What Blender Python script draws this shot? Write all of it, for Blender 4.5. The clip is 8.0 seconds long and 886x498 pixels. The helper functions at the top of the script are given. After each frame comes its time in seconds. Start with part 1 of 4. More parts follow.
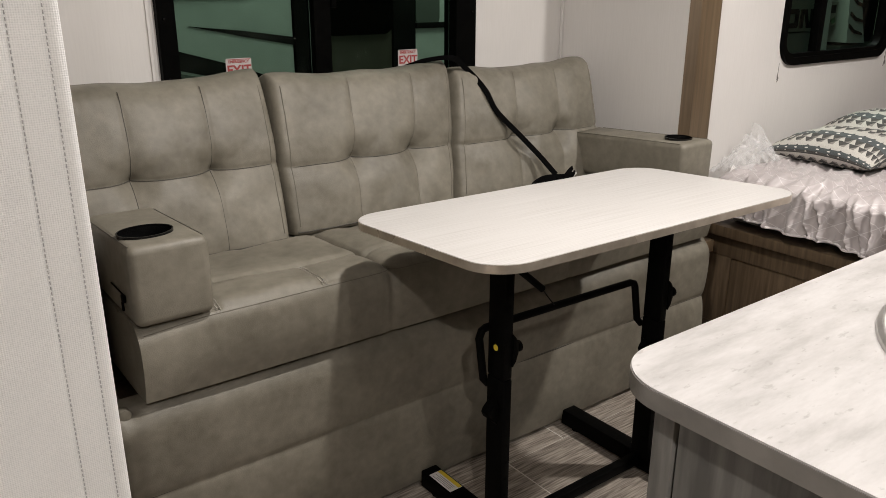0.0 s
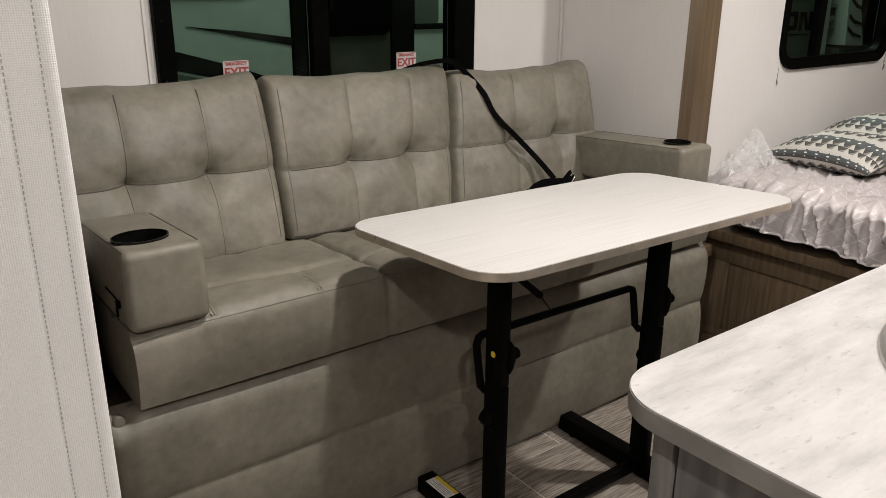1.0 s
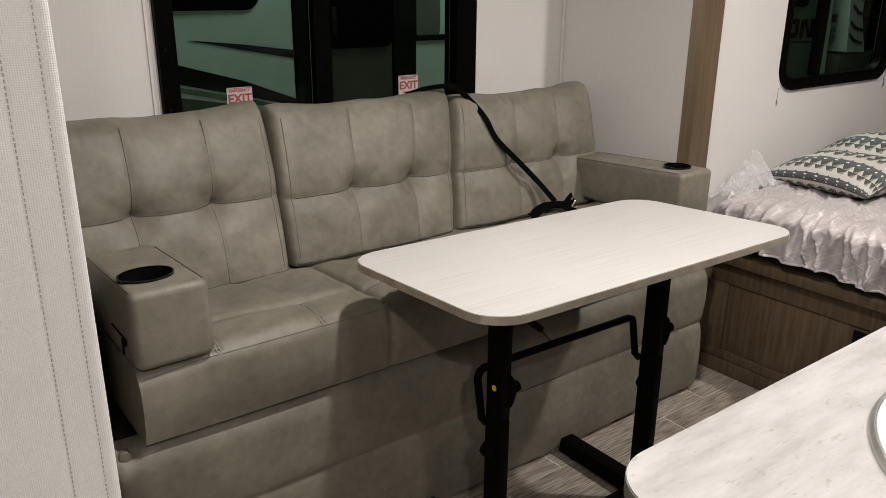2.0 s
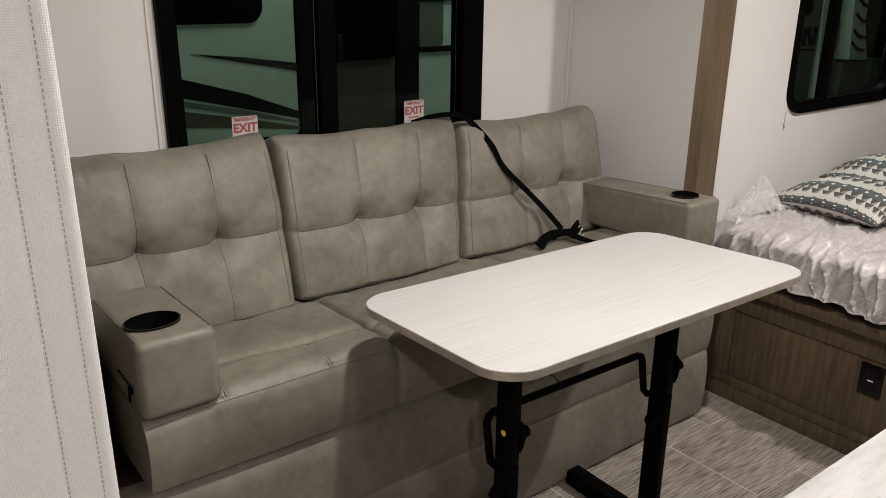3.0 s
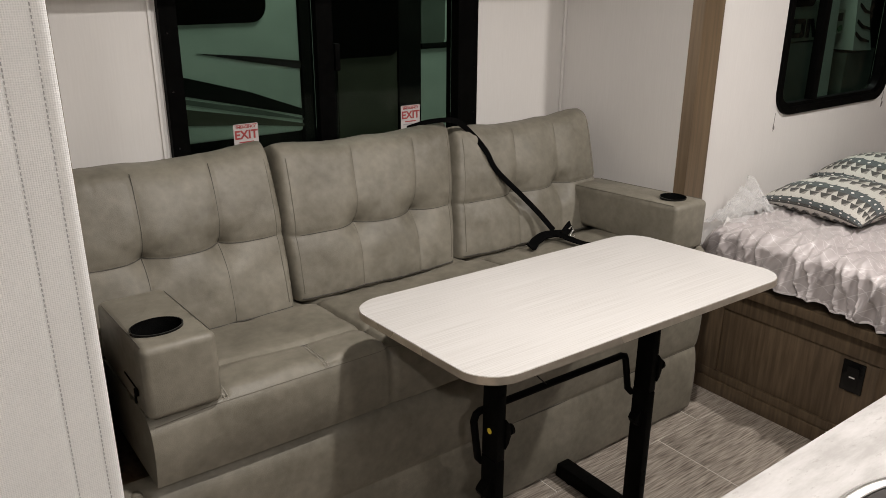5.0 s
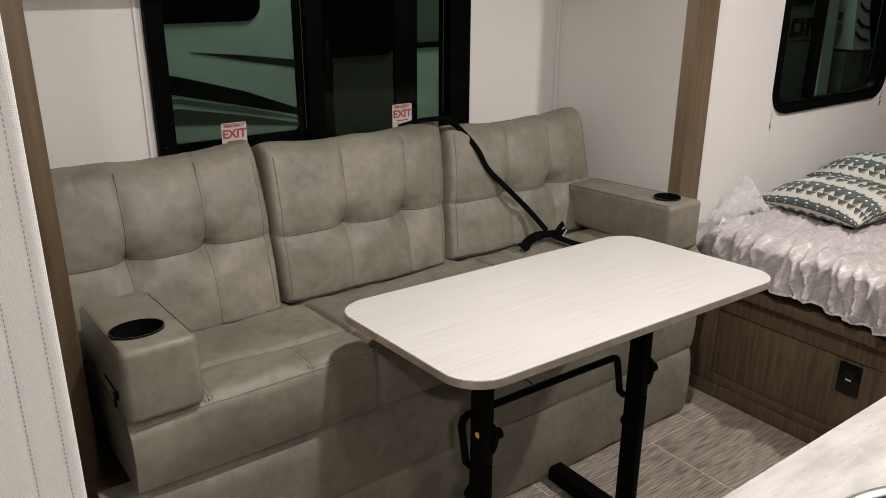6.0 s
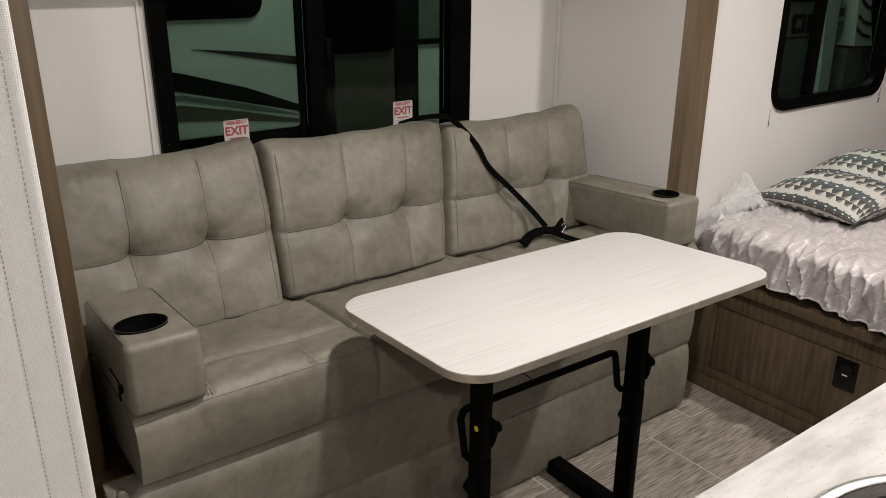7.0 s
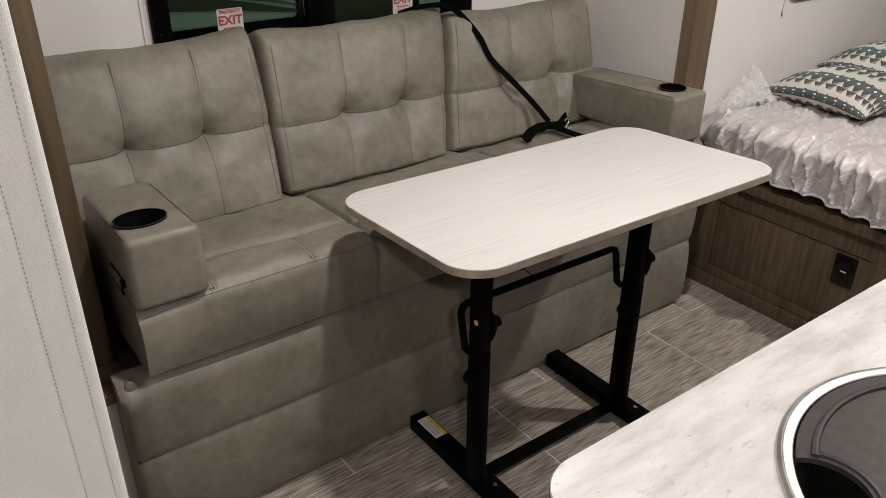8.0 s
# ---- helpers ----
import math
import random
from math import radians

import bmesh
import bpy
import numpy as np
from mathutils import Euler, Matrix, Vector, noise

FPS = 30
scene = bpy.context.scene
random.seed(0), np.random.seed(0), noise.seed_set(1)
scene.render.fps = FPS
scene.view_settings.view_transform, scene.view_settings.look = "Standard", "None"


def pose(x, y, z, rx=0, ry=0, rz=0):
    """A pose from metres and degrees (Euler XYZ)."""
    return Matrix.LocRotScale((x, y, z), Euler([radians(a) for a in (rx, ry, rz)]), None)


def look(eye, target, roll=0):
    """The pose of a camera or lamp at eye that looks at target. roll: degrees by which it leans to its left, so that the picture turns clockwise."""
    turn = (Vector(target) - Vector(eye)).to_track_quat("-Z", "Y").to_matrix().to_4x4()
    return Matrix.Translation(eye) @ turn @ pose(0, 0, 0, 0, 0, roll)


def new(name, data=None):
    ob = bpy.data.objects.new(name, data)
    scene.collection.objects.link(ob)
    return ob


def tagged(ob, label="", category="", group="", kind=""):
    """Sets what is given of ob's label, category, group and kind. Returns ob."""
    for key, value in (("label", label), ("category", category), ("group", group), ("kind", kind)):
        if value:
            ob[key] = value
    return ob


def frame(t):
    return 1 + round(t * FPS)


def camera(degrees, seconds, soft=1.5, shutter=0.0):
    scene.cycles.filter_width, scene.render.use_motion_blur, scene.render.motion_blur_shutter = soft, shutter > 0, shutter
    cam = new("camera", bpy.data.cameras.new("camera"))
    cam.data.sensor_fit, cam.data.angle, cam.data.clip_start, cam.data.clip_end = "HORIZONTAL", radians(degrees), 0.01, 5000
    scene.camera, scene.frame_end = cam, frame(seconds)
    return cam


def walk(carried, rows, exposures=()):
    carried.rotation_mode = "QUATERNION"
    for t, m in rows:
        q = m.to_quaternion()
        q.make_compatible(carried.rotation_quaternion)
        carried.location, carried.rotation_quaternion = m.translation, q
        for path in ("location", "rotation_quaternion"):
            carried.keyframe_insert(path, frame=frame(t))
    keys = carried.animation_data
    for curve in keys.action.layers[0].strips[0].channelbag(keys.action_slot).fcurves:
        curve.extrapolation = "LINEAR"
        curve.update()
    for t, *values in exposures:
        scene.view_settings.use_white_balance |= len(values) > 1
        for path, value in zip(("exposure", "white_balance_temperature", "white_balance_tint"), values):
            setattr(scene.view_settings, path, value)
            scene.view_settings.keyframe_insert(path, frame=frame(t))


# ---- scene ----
cam = camera(59.2, 8.0, soft=0.8)
PATH = [
    (0, (0.283, 0.3, 1.181), (1.425, 1.812, 0.541), 0.1),
    (0.5, (0.287, 0.303, 1.181), (1.431, 1.813, 0.539), 0.3),
    (1, (0.292, 0.31, 1.19), (1.438, 1.819, 0.549), 0.4),
    (1.5, (0.293, 0.301, 1.223), (1.433, 1.814, 0.583), 0.3),
    (2.8, (0.303, 0.358, 1.327), (1.452, 1.866, 0.678), 0.6),
    (3, (0.305, 0.363, 1.343), (1.448, 1.871, 0.696), 0.6),
    (3.5, (0.304, 0.336, 1.394), (1.441, 1.845, 0.737), 0.5),
    (4, (0.27, 0.306, 1.409), (1.404, 1.813, 0.741), 0.5),
    (4.5, (0.277, 0.288, 1.411), (1.399, 1.799, 0.735), 0.3),
    (6, (0.339, 0.296, 1.401), (1.458, 1.809, 0.723), 0.3),
    (6.5, (0.331, 0.284, 1.408), (1.448, 1.798, 0.73), 0.3),
    (7, (0.331, 0.277, 1.409), (1.444, 1.79, 0.721), 0.3),
    (7.5, (0.335, 0.284, 1.405), (1.416, 1.761, 0.599), 0.4),
    (8, (0.339, 0.286, 1.4), (1.387, 1.713, 0.472), 0.4),
]
walk(cam, [(t, look(eye, target, roll)) for t, eye, target, roll in PATH],
     [(0, 0.14), (0.7, 0.14), (1.5, 0.03), (3, 0.0), (7, 0.0), (8, -0.04)])

# ---- light ----
world = bpy.data.worlds.new("night")
scene.world = world
world.use_nodes = True
world.node_tree.nodes["Background"].inputs["Color"].default_value = (0.55, 0.65, 0.7, 1)
world.node_tree.nodes["Background"].inputs["Strength"].default_value = 0.02
scene.view_settings.exposure = 0.0


def lamp(name, place, target, size, power, colour, shape="DISK"):
    data = bpy.data.lights.new(name, "AREA")
    data.shape, data.size, data.energy, data.color = shape, size, power, colour
    ob = new(name, data)
    ob.matrix_world = look(place, target)
    return ob


CEILING = 1.98
WARM = (1.0, 0.945, 0.90)
LIGHTS = [(1.18, 1.10, 17.0), (0.985, -0.07, 6.0), (2.58, 0.66, 26.0), (0.02, -0.42, 21.5)]
for x, y, power in LIGHTS:
    lamp("ceiling_lamp", (x, y, CEILING - 0.032), (x, y, 0), 0.08, power, WARM)
lamp("hall_lamp", (4.0, 3.3, 4.6), (4.0, 4.2, 0), 2.5, 125, (0.9, 1.0, 0.94))

# ---- materials ----


def wire(tree, a, b):
    tree.links.new(a, b)


def fresh(name):
    m = bpy.data.materials.new(name)
    m.use_nodes = True
    t = m.node_tree
    return m, t, t.nodes["Principled BSDF"]


def coords(t, stretch=(1, 1, 1), uv=False, random_shift=False):
    tc = t.nodes.new("ShaderNodeTexCoord")
    mp = t.nodes.new("ShaderNodeMapping")
    mp.inputs["Scale"].default_value = stretch
    wire(t, tc.outputs["UV" if uv else "Object"], mp.inputs["Vector"])
    if random_shift:
        info = t.nodes.new("ShaderNodeObjectInfo")
        mul = t.nodes.new("ShaderNodeMath")
        mul.operation = "MULTIPLY"
        mul.inputs[1].default_value = 37.0
        wire(t, info.outputs["Random"], mul.inputs[0])
        wire(t, mul.outputs[0], mp.inputs["Location"])
    return mp.outputs["Vector"]


def noise_tex(t, vec, scale, detail=5.0, rough=0.55):
    n = t.nodes.new("ShaderNodeTexNoise")
    n.inputs["Scale"].default_value, n.inputs["Detail"].default_value, n.inputs["Roughness"].default_value = scale, detail, rough
    wire(t, vec, n.inputs["Vector"])
    return n.outputs["Fac"]


def ramp(t, fac, stops):
    r = t.nodes.new("ShaderNodeValToRGB")
    while len(r.color_ramp.elements) < len(stops):
        r.color_ramp.elements.new(0.5)
    for e, (p, c) in zip(r.color_ramp.elements, stops):
        e.position, e.color = p, (*c, 1)
    wire(t, fac, r.inputs["Fac"])
    return r.outputs["Color"]


def mix(t, fac, a, b, mode="MIX"):
    m = t.nodes.new("ShaderNodeMix")
    m.data_type, m.blend_type = "RGBA", mode
    for sock, v in ((m.inputs[0], fac), (m.inputs[6], a), (m.inputs[7], b)):
        if isinstance(v, (int, float)):
            sock.default_value = v
        elif isinstance(v, tuple):
            sock.default_value = (*v, 1)
        else:
            wire(t, v, sock)
    return m.outputs[2]


def calc(t, op, a, b=0.0, c=0.0):
    m = t.nodes.new("ShaderNodeMath")
    m.operation = op
    for sock, v in zip(m.inputs, (a, b, c)):
        if isinstance(v, (int, float)):
            sock.default_value = v
        else:
            wire(t, v, sock)
    return m.outputs[0]


def relief(t, bsdf, height, strength, dist):
    b = t.nodes.new("ShaderNodeBump")
    b.inputs["Strength"].default_value, b.inputs["Distance"].default_value = strength, dist
    wire(t, height, b.inputs["Height"])
    wire(t, b.outputs["Normal"], bsdf.inputs["Normal"])


def surface(name, a, b, scale=8.0, rough=0.5, rough2=None, bump=0.2, bscale=250.0, dist=0.001, metal=0.0, stretch=(1, 1, 1),
            lo=0.35, hi=0.65, patch=0.15, shift=False, bstretch=None, spec=0.5):
    """A two-scale noise surface: grain between colours a and b, large patches, fine relief."""
    m, t, p = fresh(name)
    vec = coords(t, stretch, random_shift=shift)
    plain = coords(t, random_shift=shift)
    grain = noise_tex(t, vec, scale, 6)
    col = ramp(t, grain, [(lo, a), (hi, b)])
    big = noise_tex(t, plain, 2.3, 3)
    col = mix(t, patch, col, ramp(t, big, [(0.3, tuple(v * 0.6 for v in a)), (0.7, tuple(min(1, v * 1.25) for v in b))]))
    wire(t, col, p.inputs["Base Color"])
    p.inputs["Metallic"].default_value = metal
    p.inputs["Specular IOR Level"].default_value = spec
    if rough2 is None:
        rough2 = min(1, rough + 0.12)
    r = t.nodes.new("ShaderNodeMapRange")
    r.inputs["To Min"].default_value, r.inputs["To Max"].default_value = rough, rough2
    wire(t, big, r.inputs["Value"])
    wire(t, r.outputs["Result"], p.inputs["Roughness"])
    if bump:
        fine = noise_tex(t, coords(t, bstretch) if bstretch else (vec if stretch != (1, 1, 1) else plain), bscale, 3)
        relief(t, p, fine, bump, dist)
    return m


def leather_mat():
    m, t, p = fresh("suede_leather")
    plain = coords(t)
    cloud = noise_tex(t, plain, 5.5, 4, 0.6)
    col = ramp(t, cloud, [(0.28, (0.100, 0.090, 0.066)), (0.5, (0.173, 0.157, 0.121)), (0.72, (0.264, 0.242, 0.193))])
    small = noise_tex(t, plain, 42, 5)
    col = mix(t, 0.42, col, ramp(t, small, [(0.3, (0.122, 0.111, 0.087)), (0.7, (0.236, 0.218, 0.177))]))
    wire(t, col, p.inputs["Base Color"])
    r = t.nodes.new("ShaderNodeMapRange")
    r.inputs["To Min"].default_value, r.inputs["To Max"].default_value = 0.42, 0.62
    wire(t, cloud, r.inputs["Value"])
    wire(t, r.outputs["Result"], p.inputs["Roughness"])
    v = t.nodes.new("ShaderNodeTexVoronoi")
    v.inputs["Scale"].default_value = 420
    wire(t, plain, v.inputs["Vector"])
    relief(t, p, mix(t, 0.5, v.outputs["Distance"], noise_tex(t, plain, 60, 4)), 0.25, 0.0015)
    return m


def wallboard_mat():
    m, t, p = fresh("wall_vinyl")
    plain = coords(t)
    col = ramp(t, noise_tex(t, coords(t, (60, 60, 3)), 4, 4), [(0.3, (0.70, 0.675, 0.65)), (0.7, (0.735, 0.71, 0.685))])
    col = mix(t, 0.2, col, ramp(t, noise_tex(t, plain, 1.6, 3), [(0.3, (0.64, 0.62, 0.59)), (0.7, (0.81, 0.79, 0.76))]))
    wire(t, col, p.inputs["Base Color"])
    p.inputs["Roughness"].default_value = 0.5
    relief(t, p, noise_tex(t, plain, 300, 3), 0.12, 0.001)
    return m


def weave_mat():
    """White vinyl with a fine embossed diagonal dot weave."""
    m, t, p = fresh("embossed_vinyl")
    tc = t.nodes.new("ShaderNodeTexCoord")
    s = t.nodes.new("ShaderNodeSeparateXYZ")
    wire(t, tc.outputs["Object"], s.inputs[0])
    k = 2 * math.pi / 0.0042
    a = calc(t, "SINE", calc(t, "MULTIPLY", calc(t, "ADD", s.outputs["X"], s.outputs["Z"]), k))
    b = calc(t, "SINE", calc(t, "MULTIPLY", calc(t, "SUBTRACT", s.outputs["X"], s.outputs["Z"]), k))
    dots = calc(t, "MULTIPLY", a, b)
    plain = coords(t)
    h = calc(t, "MULTIPLY_ADD", noise_tex(t, plain, 500, 2), 0.6, calc(t, "MULTIPLY_ADD", dots, 0.25, 0.5))
    col = ramp(t, h, [(0.45, (0.68, 0.68, 0.672)), (0.95, (0.87, 0.865, 0.85))])
    col = mix(t, 0.2, col, ramp(t, noise_tex(t, plain, 6, 3), [(0.3, (0.6, 0.6, 0.6)), (0.7, (0.82, 0.81, 0.8))]))
    wire(t, col, p.inputs["Base Color"])
    p.inputs["Roughness"].default_value = 0.45
    relief(t, p, h, 0.5, 0.0009)
    return m


def counter_mat():
    m, t, p = fresh("counter_laminate")
    cloud = noise_tex(t, coords(t, (3, 11, 5)), 3.2, 7, 0.65)
    col = ramp(t, cloud, [(0.34, (0.33, 0.316, 0.304)), (0.5, (0.42, 0.405, 0.394)), (0.64, (0.485, 0.469, 0.459))])
    streak = noise_tex(t, coords(t, (1.2, 9, 1)), 2.4, 5, 0.6)
    col = mix(t, ramp(t, streak, [(0.54, (0, 0, 0)), (0.72, (0.5, 0.5, 0.5))]), col, (0.34, 0.322, 0.305))
    dent = noise_tex(t, coords(t, (0.8, 2.2, 1)), 26, 4)
    col = mix(t, ramp(t, dent, [(0.69, (0, 0, 0)), (0.72, (0.6, 0.6, 0.6))]), col, (0.28, 0.268, 0.255))
    speck = noise_tex(t, coords(t, (0.7, 1.5, 1)), 95, 5)
    col = mix(t, ramp(t, speck, [(0.62, (0, 0, 0)), (0.69, (0.55, 0.55, 0.55))]), col, (0.27, 0.257, 0.24))
    wire(t, col, p.inputs["Base Color"])
    p.inputs["Roughness"].default_value = 0.42
    relief(t, p, speck, 0.1, 0.0005)
    return m


def pillow_mat():
    """Rows of small triangles in charcoal and off-white, with dark teal bands of white dots."""
    m, t, p = fresh("triangle_print")
    tc = t.nodes.new("ShaderNodeTexCoord")
    s = t.nodes.new("ShaderNodeSeparateXYZ")
    wire(t, tc.outputs["UV"], s.inputs[0])
    U, V = calc(t, "MULTIPLY", s.outputs["Y"], 15.0), calc(t, "ADD", calc(t, "MULTIPLY", s.outputs["X"], 13.0), 3.62)
    fu, fv = calc(t, "FRACT", U), calc(t, "FRACT", V)
    tri = calc(t, "LESS_THAN", fv, calc(t, "SUBTRACT", 1.0, calc(t, "MULTIPLY", calc(t, "ABSOLUTE", calc(t, "SUBTRACT", fu, 0.5)), 2.0)))
    row = calc(t, "MODULO", calc(t, "FLOOR", V), 4.0)
    band = calc(t, "LESS_THAN", row, 0.5)
    plain = calc(t, "LESS_THAN", calc(t, "ABSOLUTE", calc(t, "SUBTRACT", row, 1.0)), 0.5)
    tip = calc(t, "LESS_THAN", calc(t, "ADD", fv, calc(t, "MULTIPLY", calc(t, "ABSOLUTE", calc(t, "SUBTRACT", fu, 0.5)), 2.0)), 0.28)
    side = calc(t, "MULTIPLY", tri, calc(t, "GREATER_THAN", fu, 0.56))
    du, dv = calc(t, "SUBTRACT", fu, 0.5), calc(t, "SUBTRACT", fv, 0.5)
    dot = calc(t, "LESS_THAN", calc(t, "ADD", calc(t, "MULTIPLY", du, du), calc(t, "MULTIPLY", dv, dv)), 0.02)
    fibre = noise_tex(t, coords(t), 380, 3)
    dark = ramp(t, fibre, [(0.3, (0.036, 0.034, 0.032)), (0.7, (0.07, 0.067, 0.062))])
    grey = ramp(t, fibre, [(0.3, (0.16, 0.15, 0.135)), (0.7, (0.25, 0.235, 0.215))])
    light = ramp(t, fibre, [(0.3, (0.38, 0.36, 0.325)), (0.7, (0.52, 0.50, 0.46))])
    teal = mix(t, dot, ramp(t, fibre, [(0.3, (0.05, 0.06, 0.061)), (0.7, (0.085, 0.098, 0.098))]), (0.65, 0.63, 0.6))
    rows = mix(t, side, mix(t, tri, dark, light), grey)
    rows = mix(t, plain, rows, mix(t, tip, light, dark))
    wire(t, mix(t, band, rows, teal), p.inputs["Base Color"])
    p.inputs["Roughness"].default_value = 0.85
    relief(t, p, fibre, 0.3, 0.001)
    return m


def quilt_mat():
    """Mauve-grey satin with a thin white cube lattice."""
    m, t, p = fresh("satin_print")
    tc = t.nodes.new("ShaderNodeTexCoord")
    s = t.nodes.new("ShaderNodeSeparateXYZ")
    wire(t, tc.outputs["UV"], s.inputs[0])
    u, v = calc(t, "DIVIDE", s.outputs["X"], 0.047), calc(t, "DIVIDE", s.outputs["Y"], 0.081)
    a, b = calc(t, "ADD", u, v), calc(t, "SUBTRACT", u, v)

    def line(q, w):
        return calc(t, "GREATER_THAN", calc(t, "ABSOLUTE", calc(t, "SUBTRACT", calc(t, "FRACT", q), 0.5)), w)

    par = calc(t, "MODULO", calc(t, "ADD", calc(t, "FLOOR", a), calc(t, "FLOOR", b)), 2.0)
    odd = calc(t, "LESS_THAN", calc(t, "ABSOLUTE", par), 0.5)
    upright = calc(t, "MULTIPLY", line(calc(t, "MULTIPLY", u, 1.0), 0.475), odd)
    lines = calc(t, "MAXIMUM", calc(t, "MAXIMUM", line(a, 0.477), line(b, 0.477)), upright)
    base = ramp(t, noise_tex(t, coords(t), 4, 3), [(0.3, (0.36, 0.322, 0.32)), (0.7, (0.47, 0.43, 0.425))])
    wire(t, mix(t, calc(t, "MULTIPLY", lines, 0.5), base, (0.74, 0.72, 0.71)), p.inputs["Base Color"])
    p.inputs["Roughness"].default_value = 0.42
    p.inputs["Sheen Weight"].default_value = 0.2
    relief(t, p, noise_tex(t, coords(t, (1.0, 2.6, 1.0)), 34, 4), 0.35, 0.004)
    return m


def glass_mat(name, colour, rough=0.0):
    m, t, p = fresh(name)
    p.inputs["Base Color"].default_value = (*colour, 1)
    p.inputs["Transmission Weight"].default_value = 1.0
    p.inputs["Roughness"].default_value = rough
    p.inputs["IOR"].default_value = 1.16
    return m


def film_mat():
    m, t, p = fresh("clear_film")
    p.inputs["Base Color"].default_value = (0.95, 0.95, 0.95, 1)
    p.inputs["Roughness"].default_value = 0.07
    tr = t.nodes.new("ShaderNodeBsdfTransparent")
    mx = t.nodes.new("ShaderNodeMixShader")
    mx.inputs[0].default_value = 0.24
    wire(t, tr.outputs[0], mx.inputs[1])
    wire(t, p.outputs[0], mx.inputs[2])
    wire(t, mx.outputs[0], t.nodes["Material Output"].inputs["Surface"])
    return m


def glow_mat(name, colour, strength):
    m, t, p = fresh(name)
    p.inputs["Emission Color"].default_value = (*colour, 1)
    p.inputs["Emission Strength"].default_value = strength
    return m


LEATHER = leather_mat()
THREAD = surface("seam_thread", (0.055, 0.05, 0.041), (0.085, 0.079, 0.064), 200, 0.7, bump=0)
SEAM = surface("tone_thread", (0.115, 0.105, 0.082), (0.15, 0.138, 0.108), 200, 0.7, bump=0)
STITCH = surface("pale_stitch", (0.27, 0.25, 0.21), (0.34, 0.315, 0.27), 200, 0.7, bump=0)
WALL = wallboard_mat()
WEAVE = weave_mat()
COUNTER = counter_mat()
PILLOW = pillow_mat()
QUILT = quilt_mat()
FILM = film_mat()
GLASS = glass_mat("tinted_glass", (0.45, 0.61, 0.47))
WOOD = surface("brown_wood", (0.066, 0.044, 0.025), (0.135, 0.094, 0.056), 5, 0.42, bump=0.15, stretch=(14, 14, 1.0), bscale=25)
TRIMWOOD = surface("trim_wood", (0.058, 0.038, 0.021), (0.165, 0.116, 0.069), 4, 0.36, bump=0.12, stretch=(12, 12, 0.45), bscale=25, lo=0.28, hi=0.7)
GREYWOOD = surface("grey_wood", (0.065, 0.062, 0.056), (0.165, 0.158, 0.145), 4, 0.5, bump=0.15, stretch=(16, 16, 1.4), bscale=25)
TABLE = surface("pale_laminate", (0.43, 0.411, 0.389), (0.555, 0.539, 0.522), 4, 0.36, bump=0.06, stretch=(0.8, 120, 1), bscale=10, patch=0.08, lo=0.3, hi=0.55)
EDGE = surface("brushed_edge", (0.46, 0.40, 0.325), (0.60, 0.535, 0.445), 30, 0.22, metal=0.6, bump=0.05)
BLACK = surface("black_powder_coat", (0.0018, 0.0018, 0.0017), (0.0035, 0.0034, 0.0032), 60, 0.45, bump=0.12, bscale=700, spec=0.04)
GLOSS = surface("black_gloss_plastic", (0.0025, 0.0025, 0.0025), (0.005, 0.005, 0.005), 40, 0.10, bump=0, spec=0.3)
RUBBER = surface("black_frame", (0.0016, 0.0016, 0.0015), (0.003, 0.003, 0.0028), 40, 0.38, bump=0.08, spec=0.02)
WEB = surface("black_webbing", (0.0015, 0.0015, 0.0015), (0.004, 0.004, 0.004), 500, 0.85, bump=0.4, bscale=900, spec=0.02)
STEEL = surface("brushed_steel", (0.55, 0.54, 0.52), (0.72, 0.71, 0.69), 60, 0.2, metal=1.0, bump=0.04)
COVER = surface("charcoal_cover", (0.030, 0.0265, 0.0245), (0.042, 0.037, 0.0345), 90, 0.42, bump=0.1, spec=0.18)
RIM = surface("brushed_rim", (0.46, 0.45, 0.43), (0.58, 0.57, 0.55), 60, 0.3, metal=1.0, bump=0.06)
TILE = surface("floor_vinyl", (0.074, 0.053, 0.038), (0.53, 0.468, 0.40), 3.2, 0.4, bump=0.2, stretch=(5, 75, 1), bscale=6, lo=0.3, hi=0.68, shift=True, patch=0.12)
GROUT = surface("floor_joint", (0.58, 0.55, 0.50), (0.7, 0.67, 0.62), 60, 0.6)
PAPER = surface("white_sticker", (0.72, 0.69, 0.67), (0.8, 0.78, 0.76), 50, 0.5, bump=0)
STICKER = surface("faded_sticker", (0.50, 0.465, 0.45), (0.58, 0.545, 0.53), 50, 0.5, bump=0)
STICKERRED = surface("faded_red_print", (0.33, 0.045, 0.045), (0.39, 0.065, 0.06), 50, 0.5, bump=0)
YELLOW = surface("yellow_print", (0.75, 0.55, 0.03), (0.82, 0.62, 0.06), 50, 0.5, bump=0)
STITCHGREY = surface("grey_thread", (0.36, 0.36, 0.355), (0.46, 0.46, 0.45), 50, 0.7, bump=0)
GREYPRINT = surface("grey_print", (0.3, 0.3, 0.3), (0.4, 0.4, 0.4), 50, 0.6, bump=0)
SCUFF = surface("scuff_mark", (0.1, 0.09, 0.08), (0.25, 0.23, 0.21), 80, 0.7, bump=0)
SHELL = surface("fibreglass_white", (0.60, 0.62, 0.60), (0.72, 0.74, 0.72), 3, 0.3, bump=0.05)
TANSHELL = surface("fibreglass_tan", (0.065, 0.056, 0.042), (0.095, 0.083, 0.064), 3, 0.4, bump=0.05)
DARKSHELL = surface("graphic_dark", (0.004, 0.004, 0.004), (0.012, 0.0115, 0.011), 6, 0.5, bump=0.0, spec=0.1)
